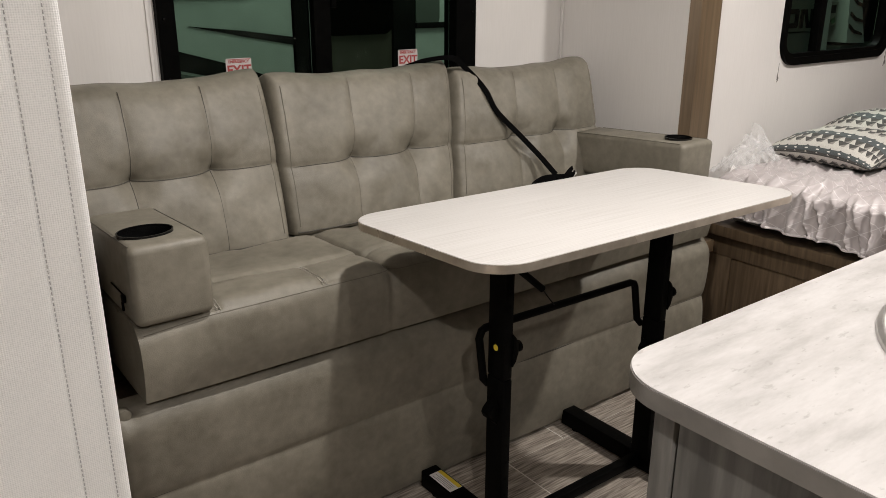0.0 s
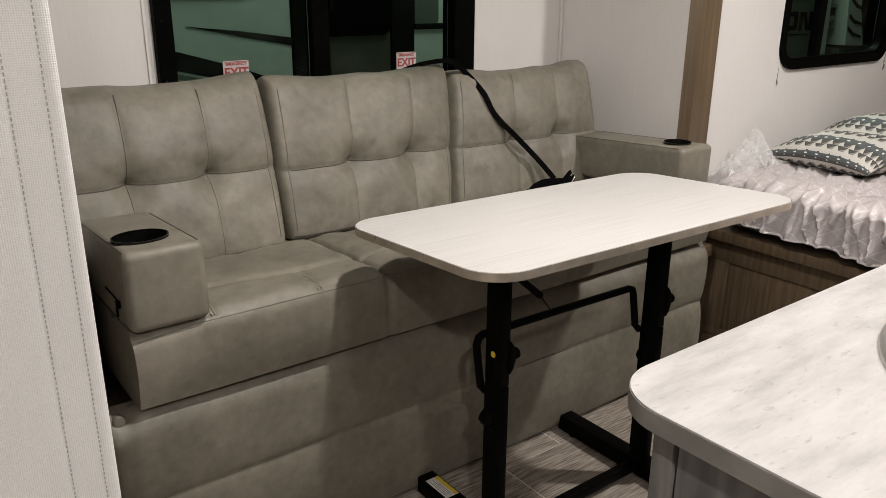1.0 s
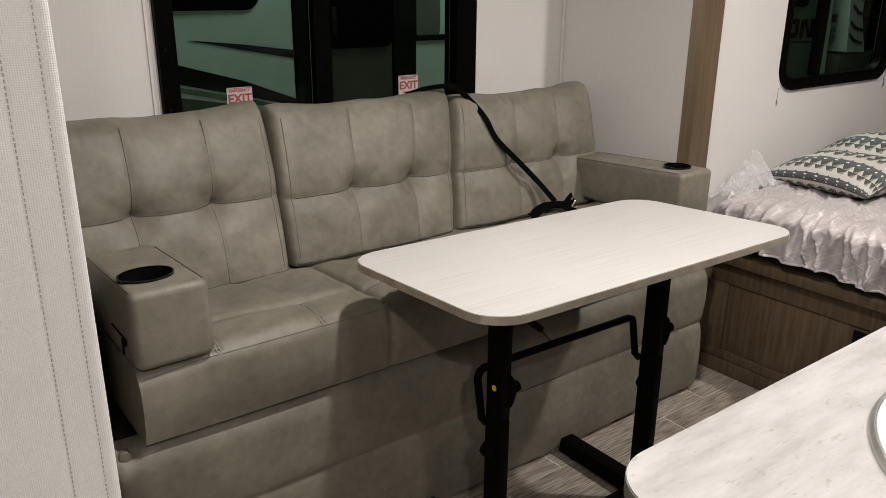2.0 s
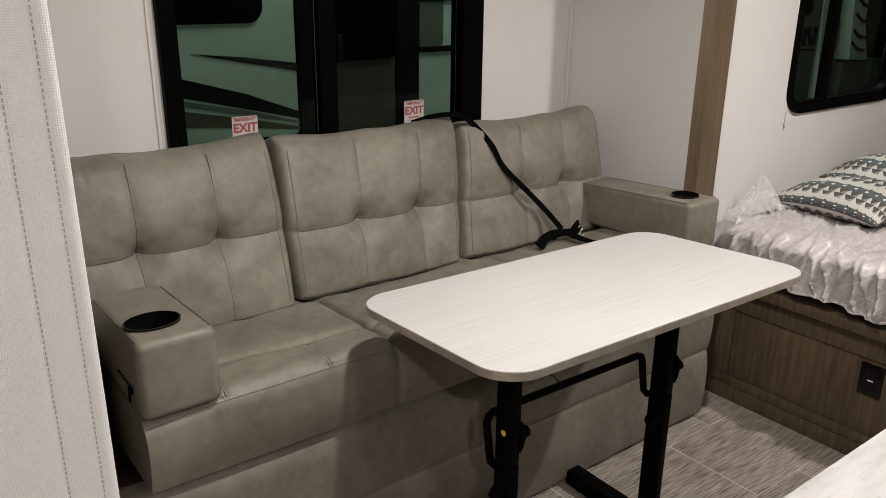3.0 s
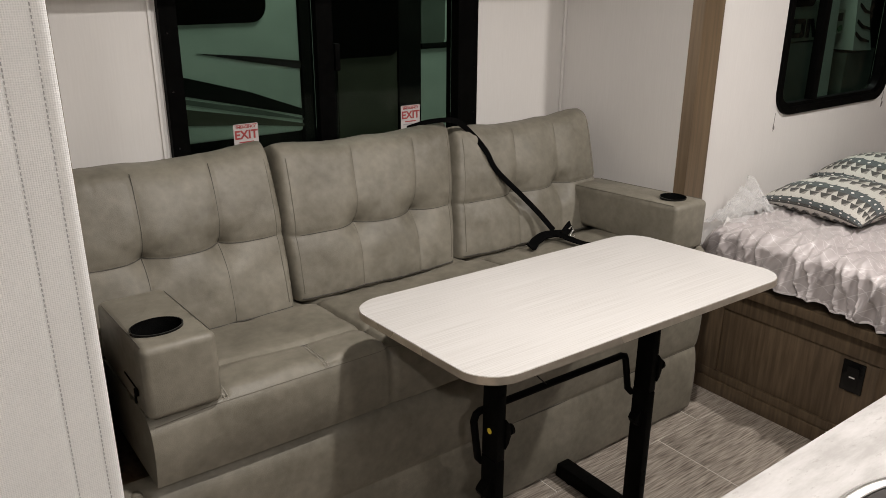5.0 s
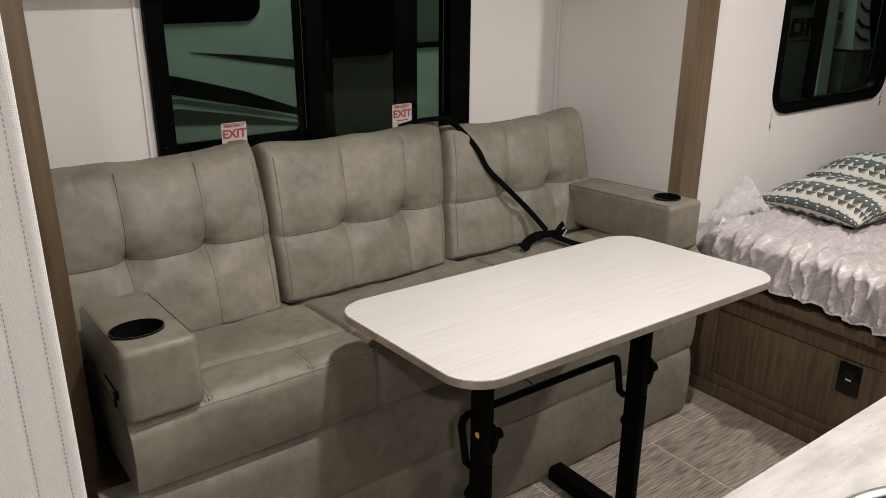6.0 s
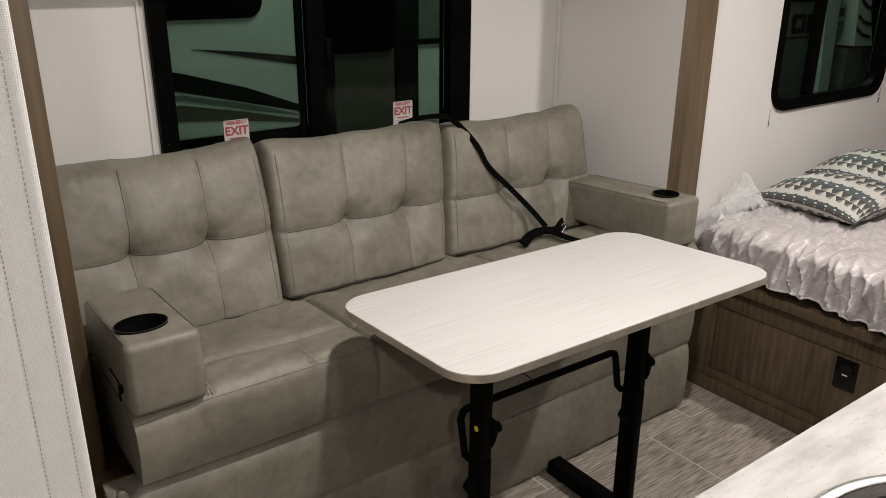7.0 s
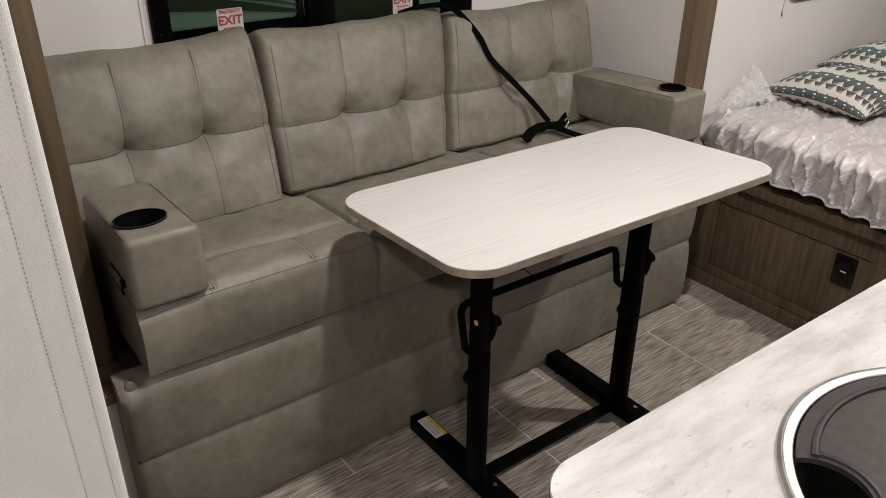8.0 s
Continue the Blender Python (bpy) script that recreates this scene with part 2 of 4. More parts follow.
DIMSHELL = surface("fibreglass_grey_green", (0.27, 0.285, 0.235), (0.36, 0.375, 0.315), 3, 0.4, bump=0.05)
GREYSHELL = surface("graphic_grey", (0.105, 0.112, 0.10), (0.155, 0.163, 0.15), 6, 0.35, bump=0.0)
CONCRETE = surface("concrete", (0.16, 0.16, 0.15), (0.26, 0.255, 0.245), 5, 0.6)
LENS = glow_mat("lamp_lens", WARM, 6.0)

# ---- mesh helpers ----


def world_of(ob):
    return Matrix.Translation(ob.location) if ob.type == "EMPTY" else Matrix.Identity(4)


def thing(name, place, label, category, group="", kind=""):
    ob = new(name)
    ob.location, ob.empty_display_size = place, 0.1
    return tagged(ob, label, category, group, kind)


def part(name, bm, material, parent=None, label="", sharp=35):
    me = bpy.data.meshes.new(name)
    bmesh.ops.recalc_face_normals(bm, faces=bm.faces)
    bm.to_mesh(me)
    bm.free()
    me.materials.append(material)
    me.shade_smooth()
    me.set_sharp_from_angle(angle=radians(sharp))
    ob = new(name, me)
    if parent:
        ob.parent = parent
        ob.matrix_parent_inverse = world_of(parent).inverted()
    return tagged(ob, label)


def box(x0, x1, y0, y1, z0, z1, bevel=0.0, seg=2, bm=None, m=None):
    bm = bm or bmesh.new()
    mat = Matrix.Translation(((x0 + x1) / 2, (y0 + y1) / 2, (z0 + z1) / 2)) @ Matrix.Diagonal((x1 - x0, y1 - y0, z1 - z0, 1))
    vs = bmesh.ops.create_cube(bm, size=1, matrix=mat)["verts"]
    if bevel:
        es = list({e for v in vs for e in v.link_edges})
        out = bmesh.ops.bevel(bm, geom=es, offset=bevel, segments=seg, profile=0.5, affect="EDGES")
        vs = list({v for f in out["faces"] for v in f.verts} | {v for v in vs if v.is_valid})
    if m:
        bmesh.ops.transform(bm, matrix=m, verts=vs)
    return bm


def rod(a, b, r, seg=16, r2=None, bm=None):
    bm = bm or bmesh.new()
    a, b = Vector(a), Vector(b)
    turn = (b - a).to_track_quat("Z", "Y").to_matrix().to_4x4()
    bmesh.ops.create_cone(bm, cap_ends=True, segments=seg, radius1=r, radius2=r if r2 is None else r2, depth=(b - a).length,
                          matrix=Matrix.Translation((a + b) / 2) @ turn)
    return bm


def smooth_path(pts, n=8):
    pts = [Vector(p) for p in pts]
    full = [pts[0] * 2 - pts[1], *pts, pts[-1] * 2 - pts[-2]]
    out = []
    for i in range(1, len(full) - 2):
        p0, p1, p2, p3 = full[i - 1:i + 3]
        for k in range(n):
            s = k / n
            out.append(0.5 * ((2 * p1) + (p2 - p0) * s + (2 * p0 - 5 * p1 + 4 * p2 - p3) * s * s + (3 * p1 - p0 - 3 * p2 + p3) * s ** 3))
    return out + [pts[-1]]


def tube(pts, r, seg=8, bm=None):
    """A round tube along points."""
    bm = bm or bmesh.new()
    pts = [Vector(p) for p in pts]
    rings, ref = [], None
    for i, p in enumerate(pts):
        d = (pts[min(i + 1, len(pts) - 1)] - pts[max(i - 1, 0)]).normalized()
        if ref is None:
            ref = d.orthogonal().normalized()
        ref = (ref - d * ref.dot(d)).normalized()
        side = d.cross(ref)
        rings.append([bm.verts.new(p + r * (math.cos(2 * math.pi * k / seg) * ref + math.sin(2 * math.pi * k / seg) * side)) for k in range(seg)])
    for a, b in zip(rings, rings[1:]):
        for k in range(seg):
            bm.faces.new((a[k], a[(k + 1) % seg], b[(k + 1) % seg], b[k]))
    bm.faces.new(rings[0])
    bm.faces.new(rings[-1][::-1])
    return bm


def ribbon(pts, width, thick, across, bm=None):
    """A flat strap along points; across gives its width direction."""
    bm = bm or bmesh.new()
    pts = [Vector(p) for p in pts]
    rings = []
    for i, p in enumerate(pts):
        d = (pts[min(i + 1, len(pts) - 1)] - pts[max(i - 1, 0)]).normalized()
        a = Vector(across)
        a = (a - d * a.dot(d)).normalized()
        n = d.cross(a)
        rings.append([bm.verts.new(p + sx * a * width / 2 + sn * n * thick / 2) for sx, sn in ((-1, -1), (1, -1), (1, 1), (-1, 1))])
    for a, b in zip(rings, rings[1:]):
        for k in range(4):
            bm.faces.new((a[k], a[(k + 1) % 4], b[(k + 1) % 4], b[k]))
    bm.faces.new(rings[0])
    bm.faces.new(rings[-1][::-1])
    return bm


def rounded(x0, x1, y0, y1, r, n=8):
    """The outline of a rectangle with round corners."""
    out = []
    for cx, cy, a in ((x1 - r, y1 - r, 0), (x0 + r, y1 - r, 90), (x0 + r, y0 + r, 180), (x1 - r, y0 + r, 270)):
        out += [(cx + r * math.cos(radians(a + 90 * k / n)), cy + r * math.sin(radians(a + 90 * k / n))) for k in range(n + 1)]
    return out


def prism(outline, lo, hi, axis="z", bevel=0.0, bm=None, seg=2):
    """An outline pushed from lo to hi along an axis (outline is xy for z, xz for y, yz for x)."""
    bm = bm or bmesh.new()

    def at(p, h):
        return {"z": (p[0], p[1], h), "y": (p[0], h, p[1]), "x": (h, p[0], p[1])}[axis]

    a = [bm.verts.new(at(p, lo)) for p in outline]
    b = [bm.verts.new(at(p, hi)) for p in outline]
    n = len(outline)
    caps = [bm.faces.new(a), bm.faces.new(b)]
    for k in range(n):
        bm.faces.new((a[k], a[(k + 1) % n], b[(k + 1) % n], b[k]))
    if bevel:
        bmesh.ops.bevel(bm, geom=list({e for f in caps for e in f.edges}), offset=bevel, segments=seg, profile=0.5, affect="EDGES")
    return bm


def ring_plate(outer, inner, lo, hi, axis="z", bm=None):
    """A frame between two outlines of the same number of points."""
    bm = bm or bmesh.new()

    def at(p, h):
        return {"z": (p[0], p[1], h), "y": (p[0], h, p[1]), "x": (h, p[0], p[1])}[axis]

    rows = [[bm.verts.new(at(p, h)) for p in o] for o, h in ((outer, lo), (outer, hi), (inner, hi), (inner, lo))]
    n = len(outer)
    for q in range(4):
        a, b = rows[q], rows[(q + 1) % 4]
        for k in range(n):
            bm.faces.new((a[k], a[(k + 1) % n], b[(k + 1) % n], b[k]))
    return bm


def circle(cx, cy, r, n=64, sx=1.0, sy=1.0):
    return [(cx + r * sx * math.cos(2 * math.pi * k / n), cy + r * sy * math.sin(2 * math.pi * k / n)) for k in range(n)]


def carve(ob, bm):
    """Cut the closed mesh bm out of ob for good."""
    me = bpy.data.meshes.new("cutter")
    bmesh.ops.recalc_face_normals(bm, faces=bm.faces)
    bm.to_mesh(me)
    bm.free()
    tool = new("cutter", me)
    mod = ob.modifiers.new("cut", "BOOLEAN")
    mod.operation, mod.object, mod.solver = "DIFFERENCE", tool, "EXACT"
    bpy.context.view_layer.update()
    done = bpy.data.meshes.new_from_object(ob.evaluated_get(bpy.context.evaluated_depsgraph_get()))
    ob.modifiers.clear()
    ob.data = done
    done.shade_smooth()
    done.set_sharp_from_angle(angle=radians(35))
    bpy.data.objects.remove(tool)
    return ob


def lettering(name, body, size, m, material, parent, label=""):
    cu = bpy.data.curves.new(name, "FONT")
    cu.body, cu.size, cu.extrude, cu.align_x, cu.align_y = body, size, 0.0002, "CENTER", "CENTER"
    cu.offset = size * 0.03
    tmp = new("tmp", cu)
    bpy.context.view_layer.update()
    me = bpy.data.meshes.new_from_object(tmp.evaluated_get(bpy.context.evaluated_depsgraph_get()))
    bpy.data.objects.remove(tmp)
    me.name = name
    me.transform(m)
    me.materials.clear()
    me.materials.append(material)
    ob = new(name, me)
    ob.parent = parent
    ob.matrix_parent_inverse = world_of(parent).inverted()
    return tagged(ob, label)


def structure(name, bm, material, label, sharp=35):
    return tagged(part(name, bm, material, sharp=sharp), label, name.split("_")[0], kind="structure")


# ---- the shell of the trailer ----
SOFA_Y, WALL_Y, BACK_Y = 1.648, 1.841, 2.387
SLIDE_X0, SLIDE_X1 = 0.592, 2.397

floor = structure("floor", box(-1.3, 4.4, -0.9, 1.9, -0.06, -0.0009), GROUT, "streaked grey-brown vinyl plank floor with pale joints")
structure("ceiling", box(-1.3, 4.4, -0.9, 1.9, CEILING, CEILING + 0.05), WALL, "plain white trailer ceiling")

main_wall = box(-1.3, 0.47, WALL_Y, WALL_Y + 0.05, 0, CEILING)
box(0.47, 2.48, WALL_Y, WALL_Y + 0.05, 1.62, CEILING, bm=main_wall)
box(0.47, 2.48, WALL_Y, WALL_Y + 0.05, 0, 0.33, bm=main_wall)
side_wall = structure("wall_side", main_wall, WALL, "off-white vinyl side wall round the slide-out")
WIN = (2.925, 3.718, 0.912, 1.52)
bed_wall = structure("wall_bed", box(2.48, 4.4, WALL_Y, WALL_Y + 0.05, 0, CEILING), WALL, "off-white vinyl wall behind the bed")
carve(bed_wall, prism(rounded(WIN[0] + 0.02, WIN[1] - 0.02, WIN[2] + 0.02, WIN[3] - 0.02, 0.075), WALL_Y - 0.1, WALL_Y + 0.2, "y"))
structure("wall_front", box(4.4, 4.45, -0.9, 1.915, 0, CEILING), WOOD, "plain brown wood-grain front wall of the trailer")
structure("wall_rear", box(-1.35, -1.3, -0.9, 1.915, 0, CEILING), WALL, "off-white vinyl rear wall of the trailer")
structure("wall_door_side", box(-1.35, 4.45, -0.95, -0.9, 0, CEILING), WOOD, "plain brown wood-grain wall on the door side")

# slide-out box
WB = (0.940, 1.976, 0.80, 1.68)
slide_back = structure("wall_slide_back", box(SLIDE_X0 - 0.05, SLIDE_X1 + 0.05, BACK_Y, BACK_Y + 0.05, 0.3, 1.85), WALL, "off-white vinyl back wall of the slide-out")
carve(slide_back, box(WB[0] + 0.02, WB[1] - 0.02, BACK_Y - 0.1, BACK_Y + 0.2, WB[2] + 0.02, WB[3] - 0.02))
structure("wall_slide_end", box(SLIDE_X1, SLIDE_X1 + 0.04, WALL_Y + 0.003, BACK_Y, 0.3, 1.85), WALL, "off-white vinyl end wall of the slide-out")
structure("wall_slide_start", box(SLIDE_X0 - 0.045, SLIDE_X0 - 0.004, WALL_Y + 0.003, BACK_Y, 0.3, 1.85), WALL, "off-white vinyl end wall of the slide-out")
structure("floor_slide", box(SLIDE_X0 - 0.05, SLIDE_X1 + 0.05, 1.79, BACK_Y, 0.335, 0.385, 0.004), WOOD, "dark wood-look raised floor of the slide-out")
structure("ceiling_slide", box(SLIDE_X0 - 0.05, SLIDE_X1 + 0.05, WALL_Y + 0.003, BACK_Y + 0.05, 1.80, 1.85), WALL, "plain white slide-out ceiling")
structure("trim_corner", box(SLIDE_X1 - 0.012, SLIDE_X1 - 0.001, BACK_Y - 0.012, BACK_Y - 0.001, 0.4, 1.80, 0.003), WALL, "thin white corner moulding in the slide-out")
for x in (WB[0] - 0.022, WB[1] + 0.014):
    structure("trim_batten", box(x, x + 0.010, BACK_Y - 0.006, BACK_Y - 0.0005, 0.4, 1.78, 0.002), WALL, "thin white wall batten beside the window")

# wood trim of the opening
right_trim = prism([(2.3962, 1.8425), (2.403, 1.834), (2.420, 1.816), (2.522, 1.816), (2.526, 1.820), (2.526, 1.8405), (2.45, 1.8405)], 0.05, 1.70, "z")
structure("trim_opening_end", right_trim, TRIMWOOD, "brown wood-grain trim board of the slide-out opening", 20)
structure("trim_opening_start", box(0.44, SLIDE_X0 - 0.008, 1.816, 1.8405, 0.36, 1.70, 0.003), TRIMWOOD, "brown wood-grain trim board of the slide-out opening")
structure("trim_opening_top", box(0.44, 2.526, 1.818, 1.8405, 1.702, 1.82, 0.003), TRIMWOOD, "brown wood-grain trim board over the slide-out opening")
structure("trim_fascia", box(0.44, 0.60, 1.712, 1.76, 0.0, 0.372, 0.002), WALL, "pale grey fascia under the slide-out sill")
structure("trim_opening_sill", box(0.44, 0.60, 1.70, 1.814, 0.374, 0.40, 0.003), TRIMWOOD, "brown wood-grain sill of the slide-out opening")

structure("trim_opening_sill_end", box(2.372, 2.438, 1.69, 1.814, 0.362, 0.402, 0.003), TRIMWOOD, "brown wood-grain sill of the slide-out opening")

# overhead cabinet in the slide-out
oc = thing("overhead_cabinet", (1.49, 2.31, 1.375), "white overhead cabinet above the sofa window", "cabinet")
part("body", box(SLIDE_X0 + 0.002, SLIDE_X1 - 0.002, 2.255, BACK_Y - 0.004, 1.372, 1.795, 0.003), WALL, oc)
for k in range(3):
    x = SLIDE_X0 + 0.01 + k * 0.597
    d = part("door", box(x, x + 0.587, 2.233, 2.253, 1.378, 1.785, 0.004), WALL, oc)
    part("handle", tube([(x + 0.3, 2.234, 1.44), (x + 0.3, 2.215, 1.44), (x + 0.36, 2.215, 1.44), (x + 0.36, 2.234, 1.44)], 0.004), STEEL, d)

# ceiling lights
for x, y, power in LIGHTS:
    c = thing("ceiling_light", (x, y, CEILING), "round flush white ceiling light, switched on", "light", "ceiling lights")
    part("housing", ring_plate(circle(x, y, 0.095), circle(x, y, 0.075), CEILING - 0.025, CEILING - 0.001), WALL, c)
    part("diffuser", prism(circle(x, y, 0.074), CEILING - 0.02, CEILING - 0.01, "z"), LENS, c)

# partition by the camera: soft embossed vinyl with two stitched seams
bm = bmesh.new()
EDGE_X, PAN_Y = 0.449, 1.095
prof = []
for k in range(161):
    d = k * 0.0016
    x = EDGE_X - d
    puff = 0.0
    for s0, s1, h in ((0.0, 0.0135, 0.0022), (0.0135, 0.0445, 0.0016), (0.0445, 0.26, 0.002)):
        if s0 <= d <= s1:
            w = min(d - s0, s1 - d)
            puff = h * (1 - math.exp(-w / 0.003))
    prof.append((x, PAN_Y - puff))
prof += [(-0.45, PAN_Y - 0.004), (-0.45, PAN_Y + 0.03), (EDGE_X - 0.004, PAN_Y + 0.03)]
prism(prof, 0.002, CEILING - 0.001, "z", bm=bm)
pw = structure("wall_partition", bm, WEAVE, "white embossed vinyl partition panel with stitched seams", 60)
for d in (0.0135, 0.0445):
    st = bmesh.new()
    z = 0.3
    while z < CEILING:
        rod((EDGE_X - d, PAN_Y - 0.0008, z), (EDGE_X - d, PAN_Y - 0.0008, z + 0.0034), 0.0006, 6, bm=st)
        z += 0.0056
    tagged(part("stitching", st, STITCHGREY, pw, "row of grey stitches"), kind="stuff")
structure("wall_partition_back", box(-1.3, -0.45, PAN_Y, PAN_Y + 0.03, 0.002, CEILING - 0.001), WALL, "off-white inner wall behind the partition panel")

# ---- slide-out window ----
win = tagged(thing("window_1", (1.46, BACK_Y, WB[2]), "black-framed sliding emergency window with dark tinted glass at night", "window", kind="structure"))
outer = rounded(WB[0], WB[1], WB[2], WB[3], 0.012)
inner = rounded(WB[0] + 0.046, WB[1] - 0.080, WB[2] + 0.06, WB[3] - 0.05, 0.012)
part("window_frame", ring_plate(outer, inner, BACK_Y - 0.022, BACK_Y + 0.045, "y"), RUBBER, win)
part("sash_rail", box(1.385, 1.440, BACK_Y - 0.016, BACK_Y + 0.03, WB[2] + 0.061, WB[3] - 0.051, 0.004), RUBBER, win)
part("latch", box(1.441, 1.458, BACK_Y - 0.022, BACK_Y - 0.004, 1.12, 1.20, 0.004), RUBBER, win)
for x0, x1, y in ((WB[0] + 0.047, 1.384, 0.008), (1.441, WB[1] - 0.081, 0.016)):
    g = part("pane", box(x0, x1, BACK_Y + y, BACK_Y + y + 0.004, WB[2] + 0.062, WB[3] - 0.052), GLASS, win, "dark green tinted glass")
    g.visible_shadow = False
for z in (0.95, 1.10, 1.25, 1.40):
    for x in (WB[0] + 0.016, WB[1] - 0.016):
        part("screw", rod((x, BACK_Y - 0.0245, z), (x, BACK_Y - 0.021, z), 0.003, 8), GLOSS, win)

# emergency stickers on the glass
for x, z, y in ((1.158, 0.951, BACK_Y + 0.0070), (1.729, 0.949, BACK_Y + 0.0150)):
    s = thing("exit_sticker", (x, y, z - 0.045), "white sticker with red emergency exit lettering on the window", "sticker", "exit stickers")
    part("backing", prism(rounded(x - 0.037, x + 0.037, z - 0.045, z + 0.04, 0.004), y - 0.0005, y + 0.0005, "y"), STICKER, s)
    up = Matrix.Rotation(radians(90), 4, "X")
    lettering("word", "EXIT", 0.034, Matrix.Translation((x, y - 0.0012, z + 0.008)) @ up, STICKERRED, s)
    lettering("word", "EMERGENCY", 0.0105, Matrix.Translation((x, y - 0.0012, z + 0.031)) @ up, STICKERRED, s)
    for k, w in enumerate((0.022, 0.028, 0.018)):
        part("print_bar", box(x - w, x + w, y - 0.0013, y - 0.0006, z - 0.014 - 0.009 * k, z - 0.0105 - 0.009 * k), STICKERRED if k == 0 else GREYPRINT, s)
    part("side_bar", box(x - 0.034, x + 0.034, y - 0.0013, y - 0.0006, z + 0.0365, z + 0.038), STICKERRED, s)

# ---- window by the bed ----
win2 = thing("window_2", (3.32, WALL_Y, WIN[2]), "black-framed sliding window with round corners and tinted glass", "window", kind="structure")
part("window_frame", ring_plate(rounded(*WIN[:2], *WIN[2:], 0.085), rounded(WIN[0] + 0.020, WIN[1] - 0.036, WIN[2] + 0.027, WIN[3] - 0.030, 0.068), WALL_Y - 0.014, WALL_Y + 0.045, "y"), RUBBER, win2)
part("inner_bead", ring_plate(rounded(WIN[0] + 0.018, WIN[1] - 0.034, WIN[2] + 0.025, WIN[3] - 0.028, 0.068), rounded(WIN[0] + 0.028, WIN[1] - 0.056, WIN[2] + 0.040, WIN[3] - 0.042, 0.058), WALL_Y - 0.006, WALL_Y + 0.02, "y"), RUBBER, win2)
part("sash_rail", box(3.168, 3.203, WALL_Y - 0.004, WALL_Y + 0.03, WIN[2] + 0.036, WIN[3] - 0.038, 0.003), RUBBER, win2)
for x0, x1, y in ((WIN[0] + 0.024, 3.169, 0.022), (3.202, WIN[1] - 0.05, 0.03)):
    g = part("pane", box(x0, x1, WALL_Y + y, WALL_Y + y + 0.004, WIN[2] + 0.034, WIN[3] - 0.036), GLASS, win2, "dark green tinted glass")
    g.visible_shadow = False
for x in (3.05, 3.2, 3.36, 3.52, 3.66):
    part("screw", rod((x, WALL_Y - 0.0160, WIN[2] + 0.014), (x, WALL_Y - 0.012, WIN[2] + 0.014), 0.003, 8), GLOSS, win2)
for x, z in ((2.940, 0.872), (3.735, 0.888)):
    bm = bmesh.new()
    rnd = random.Random(int(x * 100))
    for k in range(7):
        cx, cz = x + rnd.uniform(-0.006, 0.004), z + rnd.uniform(-0.02, 0.022)
        prism(circle(cx, cz, rnd.uniform(0.0012, 0.004), 8, 0.7, 1.5), WALL_Y - 0.0012, WALL_Y + 0.0005, "y", bm=bm)
    prism([(x - 0.003, z), (x - 0.001, z + 0.05), (x, z + 0.05), (x - 0.0005, z)], WALL_Y - 0.001, WALL_Y + 0.0005, "y", bm=bm)
    structure("trim_scuff", bm, SCUFF, "small dark scuff on the white wall under the window")

# ---- sofa ----
sofa = thing("sofa", (1.45, 1.95, 0), "grey-taupe suede-look three-seat sofa with tufted back cushions in the slide-out", "sofa")


def sheet(nu, nv, place, uv=None, bm=None, closed_back=None):
    """A grid of quads; place(u, v) gives each corner, u and v from 0 to 1."""
    bm = bm or bmesh.new()
    rows = [[bm.verts.new(place(i / nu, j / nv)) for i in range(nu + 1)] for j in range(nv + 1)]
    layer = bm.loops.layers.uv.new("UVMap") if uv else None
    for j in range(nv):
        for i in range(nu):
            f = bm.faces.new((rows[j][i], rows[j][i + 1], rows[j + 1][i + 1], rows[j + 1][i]))
            if uv:
                for lp, (a, b) in zip(f.loops, ((i, j), (i + 1, j), (i + 1, j + 1), (i, j + 1))):
                    lp[layer].uv = uv(a / nu, b / nv)
    if closed_back:
        rim = [rows[0][i] for i in range(nu + 1)] + [rows[j][nu] for j in range(1, nv + 1)] + [rows[nv][i] for i in range(nu - 1, -1, -1)] + [rows[j][0] for j in range(nv - 1, 0, -1)]
        back = [bm.verts.new(closed_back(v.co)) for v in rim]
        n = len(rim)
        for k in range(n):
            bm.faces.new((rim[k], back[k], back[(k + 1) % n], rim[(k + 1) % n]))
        bm.faces.new(back)
    return bm


def dip(d, w):
    return math.exp(-(d / w) ** 2)


